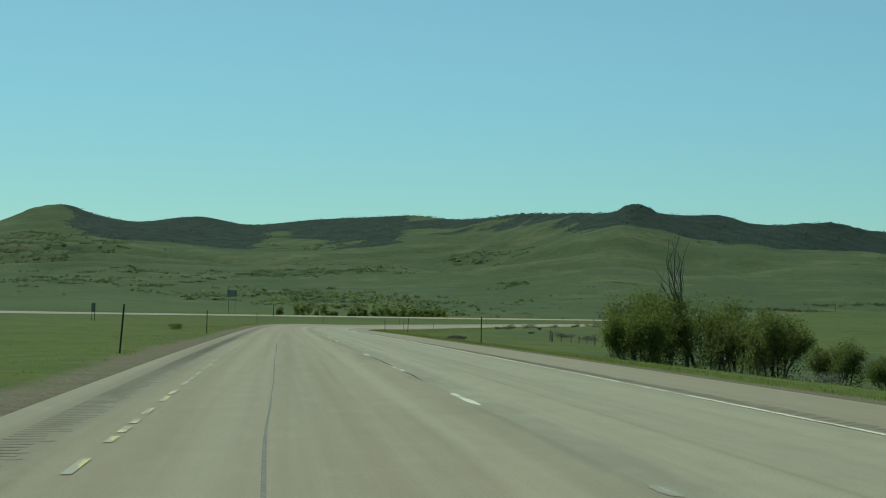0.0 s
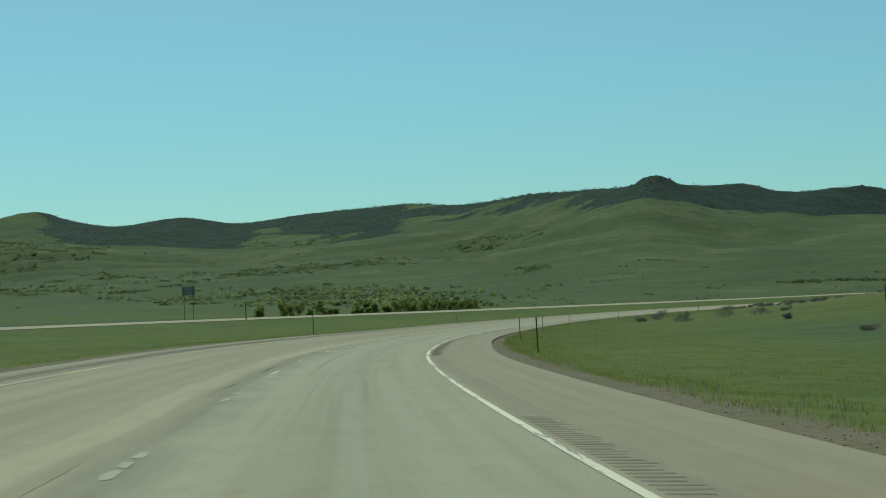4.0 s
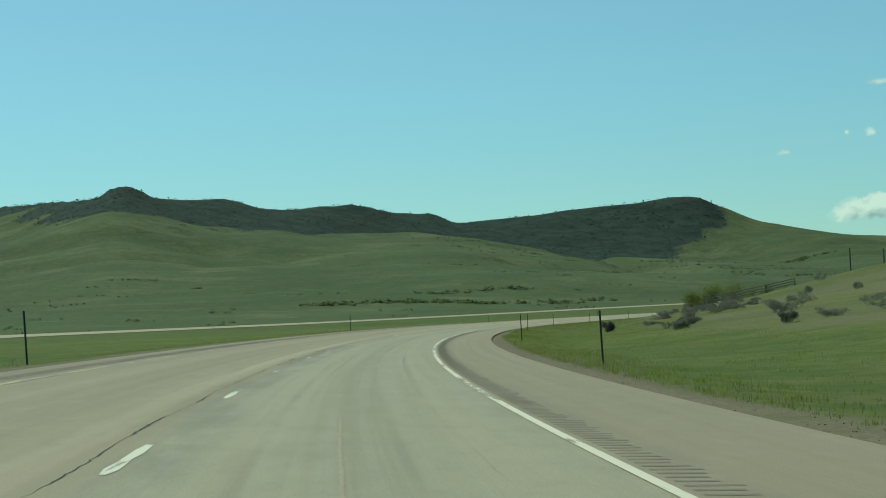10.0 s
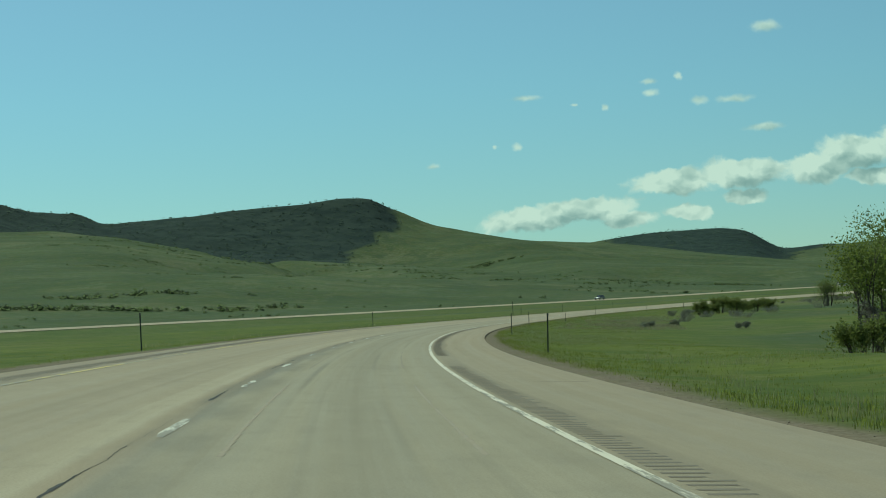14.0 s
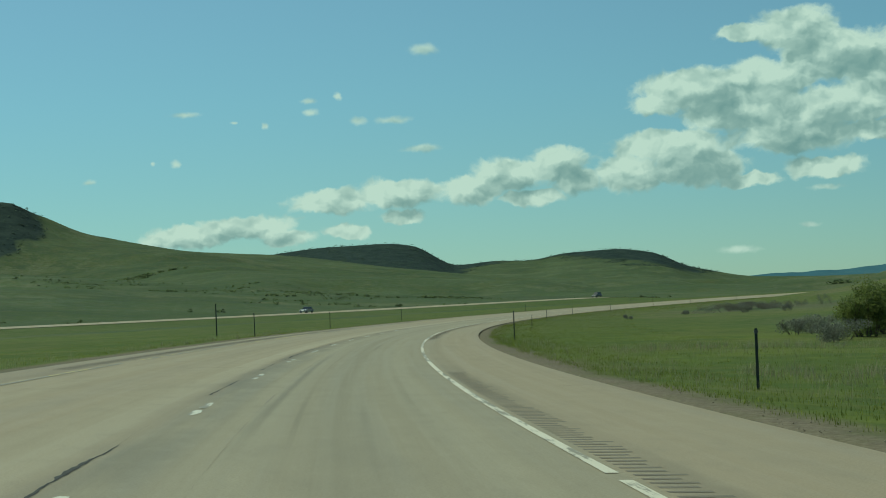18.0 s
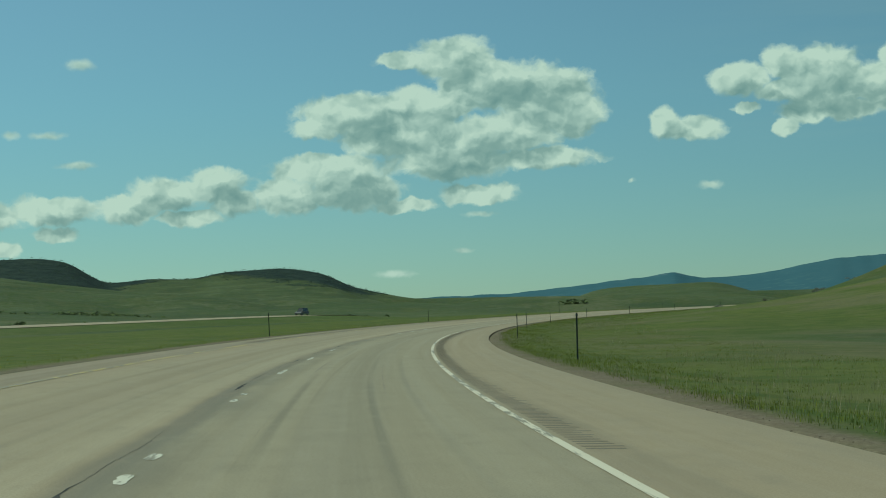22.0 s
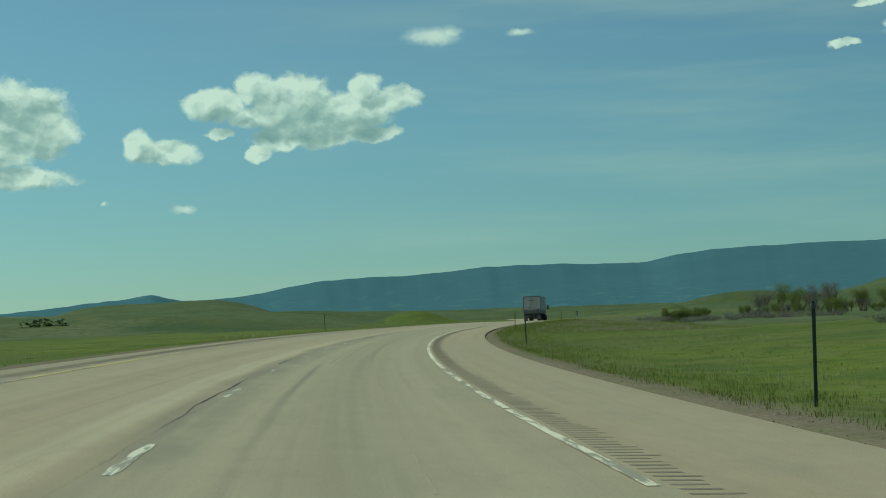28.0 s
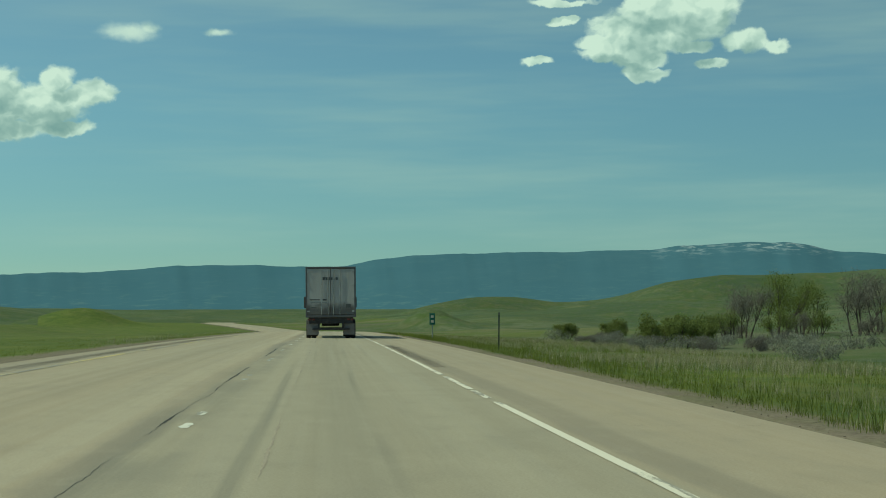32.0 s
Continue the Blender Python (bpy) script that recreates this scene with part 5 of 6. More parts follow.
for k in range(9):
    s, n = 927 + k * 3.2, 20.0 + 0.7 * k
    scrub("willow_scrub", stand(s + (k * 7) % 5, n + (k * 5) % 4), 3.6, 1.2, M_TWIG if k % 2 else M_SAGE, "leafless grey-brown willow scrub in the meadow", 350 + k, 1800, 0.045, group="willow scrub")
for k, (s, n, w, h) in enumerate([(905, 24, 1.5, 0.9), (912, 18, 1.0, 0.6), (898, 28, 1.7, 1.0), (884, 13, 0.9, 0.45), (960, 30, 2.2, 1.4), (966, 33, 2.2, 1.6)]):
    scrub("sagebrush", stand(s, n), w, h, M_SAGE, "small grey sagebrush clump", 370 + k, 1260, 0.042, group="sagebrush")
# the trees at the end
for k, (s, n, h, w, m, bare) in enumerate([(1424, 35, 5.0, 4.2, M_LEAF_Y, 0.85), (1428, 39, 5.5, 4.4, M_LEAF_Y, 0.15), (1432, 42, 5.0, 4.2, M_LEAF, 0.3), (1420, 43.5, 5.6, 5.0, M_LEAF, 0.9),
                                           (1416, 46.0, 3.4, 4.0, M_LEAF_Y, 0.2), (1424, 46.5, 5.0, 4.8, M_LEAF, 0.9), (1426, 52, 4.6, 4.4, M_LEAF, 0.3), (1428, 57, 4.8, 4.4, M_LEAF_Y, 0.3)]):
    broadleaf("cottonwood", stand(s, n), h, w, m if bare < 0.6 else M_TWIG, "half-bare cottonwood by the creek" if bare < 0.6 else "leafless grey cottonwood by the creek", 400 + k, 6500 if bare < 0.6 else 5200, 0.06 if bare < 0.6 else 0.2, 4, low=True, bare=bare if bare < 0.6 else 0.0, dome=9 if bare < 0.6 else 8, group="creek trees")
for k in range(12):
    rr = random.Random(980 + k)
    broadleaf("willow", stand(1416 + rr.uniform(-6, 10), 32 + 2.2 * k), rr.uniform(1.6, 2.6), 3.2, M_TWIG if k % 2 else M_LEAF, "grey-brown willow thicket under the creek trees", 985 + k, 3600, 0.13 if k % 2 else 0.05, 7, dome=16, group="creek bushes")
for k, (s, n, h, w) in enumerate([(1376, 18.5, 2.0, 2.6), (1379, 20.5, 2.3, 3.0), (1383, 22.5, 2.1, 2.8), (1400, 24.0, 2.0, 3.0), (1412, 22.0, 1.7, 2.6), (1424, 20.0, 1.6, 2.4)]):
    broadleaf("chokecherry", stand(s, n), h, w, M_LEAF, "green roadside chokecherry bush", 420 + k, 8000, 0.048, 6, dome=24, group="creek bushes")
for k in range(48):
    rr = random.Random(900 + k)
    scrub("sagebrush", stand(1318 + rr.uniform(0, 85), rr.uniform(14.5, 36)), rr.uniform(1.4, 2.6), rr.uniform(0.7, 1.2), M_TWIG if k % 3 == 0 else M_SAGE, "silver-grey sagebrush in the meadow", 440 + k, 1140, 0.042, group="sagebrush")
for k in range(14):
    rr = random.Random(950 + k)
    scrub("sagebrush", stand(1128 + rr.uniform(0, 80), rr.uniform(16, 38)), rr.uniform(0.9, 2.0), rr.uniform(0.4, 0.9), M_SAGE, "low grey sagebrush on the slope", 480 + k, 900, 0.042, group="sagebrush")


def tufts(name, s, n, h0, h1, blades, mat, label, seed, wide=0.0035):
    """Bent grass blades in tufts."""
    r = np.random.default_rng(seed)
    x, y = on_road(s, n)
    z = ground_z(x, y, s, n)
    k = len(s)
    co = np.empty((k, blades, 5, 3))
    for b in range(blades):
        a = r.uniform(0, 6.283, k)
        hgt = r.uniform(h0, h1, k)
        bx, by = x + r.normal(0, 0.08, k), y + r.normal(0, 0.08, k)
        lean = hgt * r.uniform(0.1, 0.8, k)
        wx, wy = -np.sin(a) * wide, np.cos(a) * wide
        mx, my = bx + np.cos(a) * lean * 0.35, by + np.sin(a) * lean * 0.35
        co[:, b, 0] = np.stack([bx - wx, by - wy, z - 0.03], -1)
        co[:, b, 1] = np.stack([bx + wx, by + wy, z - 0.03], -1)
        co[:, b, 2] = np.stack([mx + wx * 0.8, my + wy * 0.8, z + hgt * 0.6], -1)
        co[:, b, 3] = np.stack([mx - wx * 0.8, my - wy * 0.8, z + hgt * 0.6], -1)
        co[:, b, 4] = np.stack([bx + np.cos(a) * lean, by + np.sin(a) * lean, z + hgt], -1)
    co = co.reshape(-1, 3)
    q = np.arange(k * blades) * 5
    f = np.concatenate([np.stack([q, q + 1, q + 2], -1), np.stack([q, q + 2, q + 3], -1), np.stack([q + 3, q + 2, q + 4], -1)])
    return tagged(new(name, tri_mesh(name, co, f, mat)), label, "grass", kind="stuff")


r = np.random.default_rng(12)
k = 46000
s, d = r.uniform(-60, 1420, k), r.uniform(0, 1, k) ** 1.9 * 9
tufts("grass", s, EDGE_R + 0.65 + d, 0.02, 0.06, 8, M_BLADE, "short green roadside grass", 13, 0.0035)
k = 15000
s, d = r.uniform(-60, 1420, k), r.uniform(0, 1, k) ** 1.5 * 2.6
keep = waves(s, d * 2, 7, 93, 3) > 0.0
tufts("grass", s[keep], EDGE_R + 0.5 + d[keep], 0.03, 0.10, 10, M_BLADE, "tall green grass along the gravel rim", 18, 0.003)
k = 15000
s, d = r.uniform(-60, 1500, k), r.uniform(0, 1, k) ** 1.6 * 12
tufts("grass", s, EDGE_L - 0.9 - d, 0.02, 0.06, 8, M_BLADE, "short green grass of the median", 14, 0.004)
k = 14000
s, d = r.uniform(-60, 1420, k), r.uniform(0, 1, k) ** 1.2 * 9
keep = waves(s, d * 3, 14, 91, 3) > 0.22
tufts("dry_grass", s[keep], EDGE_R + 0.5 + d[keep], 0.08, 0.24, 7, M_STRAW, "pale dry grass stalks beside the paving", 15, 0.0022)
k = 3600
s, d = r.uniform(-60, 1420, k), r.uniform(0, 1, k) ** 1.5 * 3
keep = waves(s, d * 3, 14, 95, 3) > 0.2
tufts("dry_grass", s[keep], EDGE_L - 0.95 - d[keep], 0.08, 0.26, 7, M_STRAW, "pale dry grass at the median's edge", 16, 0.003)
for k, s0, s1, n0, n1, label in ((5200, 690, 775, 7.5, 17.0, "straw-coloured dead grass in the meadow"), (6500, 1225, 1400, 6.5, 17.0, "tall mixed dry grass of the last meadow")):
    s, n = r.uniform(s0, s1, k), r.uniform(n0, n1, k)
    keep = waves(s, n * 2, 9, 97, 3) > 0.0
    tufts("dry_grass", s[keep], n[keep], 0.10, 0.30, 8, M_STRAW, label, 19, 0.0025)
k = 7000
s = r.uniform(1220, 1420, k)
tufts("grass", s, EDGE_R + 0.6 + r.uniform(0, 1, k) ** 1.4 * 15, 0.06, 0.22, 8, M_BLADE, "tall green grass of the last meadow", 17, 0.003)


def gravel_rim(s0, s1, count, n0, n1, seed):
    """Loose stones along the edge of the paving."""
    r = np.random.default_rng(seed)
    s, n = r.uniform(s0, s1, count), n0 + (n1 - n0) * r.uniform(0, 1, count) ** 1.6
    x, y = on_road(s, n)
    z = ground_z(x, y, s, n)
    size = 0.004 + 0.011 * r.uniform(0, 1, count) ** 3
    base = np.array([(1, 0, 0), (0, 1, 0), (-1, 0, 0), (0, -1, 0), (0, 0, 0.8), (0, 0, -0.6)], float)
    co = base[None] * r.uniform(0.6, 1.3, (count, 6, 3)) * size[:, None, None] + np.stack([x, y, z + size * 0.2], -1)[:, None]
    tri = np.array([(0, 1, 4), (1, 2, 4), (2, 3, 4), (3, 0, 4), (1, 0, 5), (2, 1, 5), (3, 2, 5), (0, 3, 5)])
    f = (tri[None] + 6 * np.arange(count)[:, None, None]).reshape(-1, 3)
    tagged(new("gravel", tri_mesh("gravel", co.reshape(-1, 3), f, M_STONE)), "loose grey-brown gravel at the paving's edge", "gravel", kind="stuff")


gravel_rim(-40, 1420, 30000, EDGE_R - 0.05, EDGE_R + 1.0, 23)
gravel_rim(-40, 1300, 6000, EDGE_L + 0.05, EDGE_L - 1.1, 25)


def blobs_on(name, x, y, z, w, h, mat, label, seed, category, sprays=11):
    """Many small ragged crowns of leaf sprays, for woods and scrub on far slopes."""
    r = np.random.default_rng(seed)
    k = len(x)
    d = r.normal(size=(k, sprays, 3))
    d /= np.linalg.norm(d, axis=2)[..., None]
    d *= r.uniform(0.2, 1.0, (k, sprays, 1)) ** 0.5
    c = np.stack([x, y, z + h * 0.6], -1)[:, None] + d * np.stack([w, w, h * 0.75], -1)[:, None]
    a = r.uniform(0, 6.283, (k, sprays))
    tilt = r.uniform(-0.7, 0.7, (k, sprays, 2))
    u = np.stack([np.cos(a), np.sin(a), tilt[..., 0]], -1)
    v = np.stack([-np.sin(a), np.cos(a), tilt[..., 1]], -1)
    q = (np.sqrt(w * h)[:, None] * r.uniform(0.28, 0.6, (k, sprays)))[..., None]
    co = np.stack([c - u * q - v * q * 0.4, c + v * q * 0.9, c + u * q, c - v * q], 2)
    return tagged(new(name, tri_mesh(name, co.reshape(-1, 3), np.arange(k * sprays * 4).reshape(-1, 4), mat)), label, category, kind="stuff")


def scatter(count, az0, az1, r0, r1, seed):
    r = np.random.default_rng(seed)
    a, q = np.radians(r.uniform(az0, az1, count)), np.sqrt(r.uniform(r0 * r0, r1 * r1, count))
    x, y = HILLS_AT[0] + q * np.sin(a), HILLS_AT[1] + q * np.cos(a)
    s, n = to_road(x, y)
    z, w = ground_z(x, y, s, n, cover=True)
    keep = np.abs(n) > 120
    x, y, z, w = x[keep], y[keep], z[keep], w[keep]
    count = len(x)
    return x, y, z, w, r.uniform(0, 1, count), r


x, y, z, w, u, r = scatter(60000, -13, 31, 1300, 2500, 51)
ok = (w > 0.06 + 0.3 * u) & ((w < 0.85) | (u > 0.5))
blobs_on("hill_forest", x[ok], y[ok], z[ok], r.uniform(0.9, 1.9, ok.sum()), r.uniform(0.5, 1.1, ok.sum()), M_PINE, "dark conifer forest on the hills", 52, "forest", 8)
x, y, z, w, u, r = scatter(26000, 34, 50, 2900, 4100, 53)
ok = (w > 0.06 + 0.3 * u) & ((w < 0.85) | (u > 0.72))
blobs_on("hill_forest", x[ok], y[ok], z[ok], r.uniform(1.4, 2.8, ok.sum()), r.uniform(0.6, 1.4, ok.sum()), M_PINE, "dark forest on the farther hills", 54, "forest", 8)


def clumps(name, x, y, count, long, deep, w0, w1, mat, label, seed, category):
    """Loose low clumps of shrubs, each drawn out along the slope."""
    r = np.random.default_rng(seed)
    k = r.integers(count // 3, count, len(x))
    cx, cy = np.repeat(x, k), np.repeat(y, k)
    a = np.repeat(np.arctan2(cx[np.cumsum(k) - 1] - HILLS_AT[0], cy[np.cumsum(k) - 1] - HILLS_AT[1]), k)
    size = np.repeat(r.uniform(0.4, 1.3, len(x)), k)
    p, q = r.normal(0, long, len(cx)) * size, r.normal(0, deep, len(cx)) * size
    px, py = cx + p * np.cos(a) + q * np.sin(a), cy - p * np.sin(a) + q * np.cos(a)
    w = r.uniform(w0, w1, len(px))
    s, n = to_road(px, py)
    keep = (n < -104) | (n > 30)
    px, py, w = px[keep], py[keep], w[keep]
    return blobs_on(name, px, py, ground_z(px, py, s[keep], n[keep]), w, w * r.uniform(0.45, 0.8, len(px)), mat, label, seed + 1, category)


x, y, z, w, u, r = scatter(2600, -14, 45, 750, 2300, 55)
ok = (w < 0.3) & (waves(x, y, 210, 61, 4) > 0.2 + 0.5 * u)
clumps("hillside_scrub", x[ok], y[ok], 16, 9.0, 3.0, 0.4, 1.2, M_SCRUB, "scattered scrub on the green slopes", 56, "scrub")
x, y, z, w, u, r = scatter(1900, -12, 8, 850, 1950, 67)
ok = (w < 0.3) & (waves(x, y, 160, 68, 4) > 0.12 + 0.5 * u)
clumps("hillside_scrub", x[ok], y[ok], 13, 6.0, 4.0, 0.7, 2.0, M_SCRUB, "dark scrub in the draws of the hill", 69, "scrub")
# a wooded draw that comes down to the far road, in fresh leaf
r = np.random.default_rng(57)
u = r.uniform(0, 1, 80) ** 0.8
x, y = 46 - 80 * u + r.normal(0, 22 + 50 * u, 80), 800 + 560 * u + r.normal(0, 20, 80)
clumps("aspen_grove", x, y, 6, 6.0, 8.0, 1.0, 2.4, M_GROVE, "yellow-green young groves in the draw", 58, "grove")
clumps("hillside_scrub", x[::2] + 14, y[::2] + 20, 9, 7.0, 6.0, 1.0, 2.6, M_SCRUB, "dark bushes between the young groves", 76, "scrub")
r = np.random.default_rng(59)
for k in range(34):
    rr = random.Random(620 + k)
    s, h = 566 + 3.1 * k + rr.uniform(-5, 5), rr.uniform(2.8, 5.4)
    broadleaf("young_cottonwood", stand(s, -rr.uniform(108, 138)), h, h * 0.95, M_GROVE if k % 4 else M_LEAF_Y, "young yellow-green cottonwood behind the far road", 640 + k, 620, 0.27, 2, dome=11, group="trees behind the far road")
s, n = r.uniform(560, 760, 16), -r.uniform(118, 135, 16)
clumps("far_scrub", *on_road(s, n), 16, 7.0, 1.5, 0.7, 1.5, M_SCRUB, "dark line of bushes at the foot of the hill", 64, "scrub")
# bush rows along the dry creek at the foot of the slope
u = r.uniform(0, 1, 46)
clumps("creek_scrub", 245 + 135 * u, 1076 + 10 * np.sin(7 * u) + r.normal(0, 3, 46), 9, 5.0, 3.0, 0.6, 1.7, M_SCRUB, "dark green bushes along the creek below the slope", 78, "scrub")
u = r.uniform(0, 1, 22)
clumps("creek_scrub", 318 + 50 * u, 1136 + 22 * u + r.normal(0, 2, 22), 8, 5.0, 3.0, 0.6, 1.5, M_SCRUB, "second row of bushes above the creek", 80, "scrub")
clumps("creek_scrub", 850 + r.normal(0, 16, 14), 1701 + r.normal(0, 6, 14), 14, 8.0, 3.0, 0.9, 2.0, M_SCRUB, "lone dark thicket on the green slope", 82, "scrub")
clumps("far_scrub", 875 + r.normal(0, 2.5, 5), 1156 + r.normal(0, 2.5, 5), 6, 1.8, 2.0, 0.9, 1.6, M_SCRUB, "small clump of trees on the far meadow", 84, "scrub")
s, n = r.uniform(700, 1440, 70), -r.uniform(110, 420, 70)
clumps("far_scrub", *on_road(s, n), 9, 4.0, 1.5, 0.5, 1.1, M_SCRUB, "small bushes on the far plain", 65, "scrub")


# ---- posts, signs, fences ----
def delineator(at, turn, tilt=0.0, height=1.15, label="dark green roadside marker post"):
    top = thing("marker_post", at, turn, label, "marker post", "marker posts")
    top.matrix_world = top.matrix_world @ pose(0, 0, 0, 0, tilt, 0)
    bm = box(0.042, 0.012, height + 0.3, (0, 0, height / 2 - 0.15), 0.003)
    box(0.010, 0.024, height + 0.3, (0, 0.015, height / 2 - 0.15), 0.002, bm)
    part("post", bm, M_POST, top)
    part("reflector", tube((0, 0.012, height - 0.05), (0, -0.012, height - 0.05), 0.03, 0.03, 12), M_REFL, top, "round grey reflector back")
    return top


POSTS_R = [77, 125, 166, 217.5, 260.5, 310.2, 346, 401, 437, 478.5, 522, 565, 611, 655, 701.5, 788, 920.5, 962, 1006, 1043, 1088, 1135, 1181, 1226, 1330]
POSTS_L = [43, 91, 178, 266, 350, 437, 523, 613, 700, 805, 838, 879, 966, 1050, 1147, 1231]
first = delineator(stand(POSTS_R[0], 5.2), heading_at(POSTS_R[0]))
rp = random.Random(8)
SET_BACK = [(742.6, 6.0, 0.28), (834.4, 6.5, 0.28), (875, 6.2, 0.12)]
for s, n, sunk in [(s, 5.2, 0.0) for s in POSTS_R[1:]] + SET_BACK + [(s, -7.0, 0.0) for s in POSTS_L]:
    x, y, z = stand(s, n)
    copy_thing(first, pose(x, y, z - sunk, rp.uniform(-1.5, 1.5), 4.0 if s == 43 else rp.uniform(-2.0, 2.0), -heading_at(s)))


def two_post_sign(name, at, turn, w, h, clear, label, mat):
    top = thing(name, at, turn, label, "road sign")
    for k in (-1, 1):
        part("post", tube((k * w * 0.34, 0, -0.5), (k * w * 0.34, 0, clear + h), 0.06, 0.06, 8), M_WOOD, top)
    part("panel", box(w, 0.05, h, (0, 0.07, clear + h / 2), 0.01), mat, top, "sign panel seen from the back")
    for k in (0.3, 0.7):
        part("rail", box(w * 0.96, 0.05, 0.07, (0, 0.02, clear + h * k), 0.008), M_STEEL, top)
    return top


M_BACK = painted("sign_back", (0.32, 0.33, 0.31), 0.5, 0.4)
M_GREEN = painted("sign_green", (0.02, 0.13, 0.085), 0.4)
two_post_sign("road_sign", stand(511, -111), heading_at(511), 3.2, 1.9, 6.6, "large road sign beyond the far carriageway, seen from behind", M_BACK)
two_post_sign("road_sign", stand(343, -66), heading_at(343), 0.8, 1.8, 1.7, "tall narrow road sign in the median, seen from behind", M_BACK)
mp = thing("milepost", stand(1372, 5.6), heading_at(1372), "small green milepost sign beside the road", "milepost")
part("post", box(0.06, 0.04, 1.5, (0, 0, 0.6), 0.005), M_STEEL, mp)
part("panel", box(0.30, 0.02, 0.62, (0, -0.03, 1.05), 0.004), M_GREEN, mp, "green panel")
for k in range(2):
    part("bar", box(0.14, 0.01, 0.13, (0, -0.047, 1.18 - 0.26 * k), 0.002), M_WHITE, mp, "white bar in place of a number")


def pole(at, h, turn, label, arm=True):
    top = thing("utility_pole", at, turn, label, "utility pole", "utility poles")
    part("pole", tube((0, 0, -0.5), (0, 0, h), 0.13, 0.09, 10), M_WOOD, top)
    if arm:
        part("crossarm", box(1.5, 0.09, 0.11, (0, 0.1, h - 0.45), 0.01), M_WOOD, top)
        for k in (-0.65, 0.0, 0.65):
            part("insulator", tube((k, 0.1, h - 0.4), (k, 0.1, h - 0.22), 0.04, 0.03, 8), M_STEEL, top)
    return top


pole(stand(624, 35.5), 7.4, 40, "weathered wooden utility pole on the knoll", False)
pole(stand(640, 40), 7.4, 40, "weathered wooden utility pole on the knoll", False)
pole(stand(486, -84), 4.4, 20, "thin wooden pole beside the far road", False)
t19 = thing("tall_marker", stand(832, -13.5), heading_at(832), "tall dark steel post in the median", "marker post", "marker posts")
part("post", box(0.07, 0.05, 2.3, (0, 0, 0.9), 0.006), M_POST, t19)


def fence(name, pts, h, label, gap=3.0, rails=0):
    """Posts with wires or rails between, on the ground."""
    top = thing(name, pts[0], 0, label, "fence")
    inv = top.matrix_world.inverted()
    prev = None
    rf = random.Random(len(pts) * 7 + 1)
    for (x0, y0, _), (x1, y1, _) in zip(pts, pts[1:]):
        m = max(1, int(math.hypot(x1 - x0, y1 - y0) / gap))
        for k in range(m + 1):
            x, y = x0 + (x1 - x0) * k / m, y0 + (y1 - y0) * k / m
            z = float(ground_z([x], [y])[0])
            p = inv @ Vector((x, y, z))
            part("post", tube(p - Vector((0, 0, 0.3)), p + Vector((rf.uniform(-0.05, 0.05), rf.uniform(-0.05, 0.05), h * rf.uniform(0.85, 1.08))), 0.06 if rails else 0.042, 0.05 if rails else 0.036, 7), M_WOOD, top)
            if prev:
                for j in range(3):
                    zz = Vector((0, 0, h * (0.35 + 0.28 * j)))
                    part("rail" if rails else "wire", tube(prev + zz, p + zz, 0.05 if rails else 0.005, None, 5), M_WOOD if rails else M_POST, top)
            prev = p
    return top


fence("wire_fence", [stand(211, 24.8), stand(205, 26.6), stand(195, 28.2), stand(187, 30.8), stand(180, 33.5), stand(168, 40), stand(156, 54)], 0.95, "weathered post and wire fence in the meadow", 2.6)
fence("wire_fence", [stand(211.6, 24.6), stand(213.0, 25.0)], 1.25, "braced corner posts of the old meadow fence", 1.4, 1)
fence("rail_fence", [stand(576, 19.0), stand(577, 22), stand(580, 25), stand(583, 28)], 0.85, "weathered wooden rail fence on the knoll", 3.0, 1)
fence("wire_fence", [stand(323, 34.8), stand(320, 34.2)], 1.7, "dark braced fence posts at the meadow's rim", 1.5, 1)


# ---- vehicles ----
def mottled_white(name):
    """Dull white paint, mottled, and much darker along the foot of the doors."""
    m, nt, b = material(name)
    p = objpos(nt)
    sp = nt.nodes.new("ShaderNodeSeparateXYZ")
    nt.links.new(p, sp.inputs[0])
    n1 = noise_(nt, scaled(nt, p, 1, 1, 0.5), 2.2, 6.0, 0.65)
    n2 = noise_(nt, scaled(nt, p, 5, 5, 0.8), 1.0, 4.0, 0.6)
    foot = maprange(nt, math_(nt, "MULTIPLY_ADD", math_(nt, "SUBTRACT", n1, 0.5), 0.7, sp.outputs[2]), 1.25, 1.7, 0.9, 0.0)
    c = mixc(nt, maprange(nt, n2, 0.35, 0.75, 0.0, 0.4), (0.37, 0.37, 0.36), (0.25, 0.245, 0.23))
    c = mixc(nt, foot, c, (0.085, 0.08, 0.075))
    wire(nt, c, b.inputs["Base Color"])
    b.inputs["Roughness"].default_value = 0.55
    return m


M_TRAILER = mottled_white("trailer_white")
M_TRIM = painted("trailer_trim", (0.11, 0.11, 0.115), 0.45, 0.5, 0.3)
M_UNDER = painted("undercarriage", (0.03, 0.03, 0.032), 0.7, 0.2, 0.5)
M_TYRE = painted("tyre_rubber", (0.022, 0.022, 0.023), 0.85, 0.0, 0.4)
M_RIM = painted("steel_rim", (0.38, 0.38, 0.38), 0.4, 0.7, 0.4)
M_CAB = painted("cab_paint", (0.04, 0.05, 0.07), 0.3, 0.0, 0.2)
M_GLASS = painted("dark_glass", (0.02, 0.025, 0.03), 0.1, 0.0, 0.05)
M_LAMP = painted("red_lamp", (0.11, 0.012, 0.010), 0.3)
M_INK = painted("faded_lettering", (0.07, 0.075, 0.075), 0.6)
M_FLAP = painted("mud_flap", (0.16, 0.155, 0.15), 0.8, 0.0, 0.5)


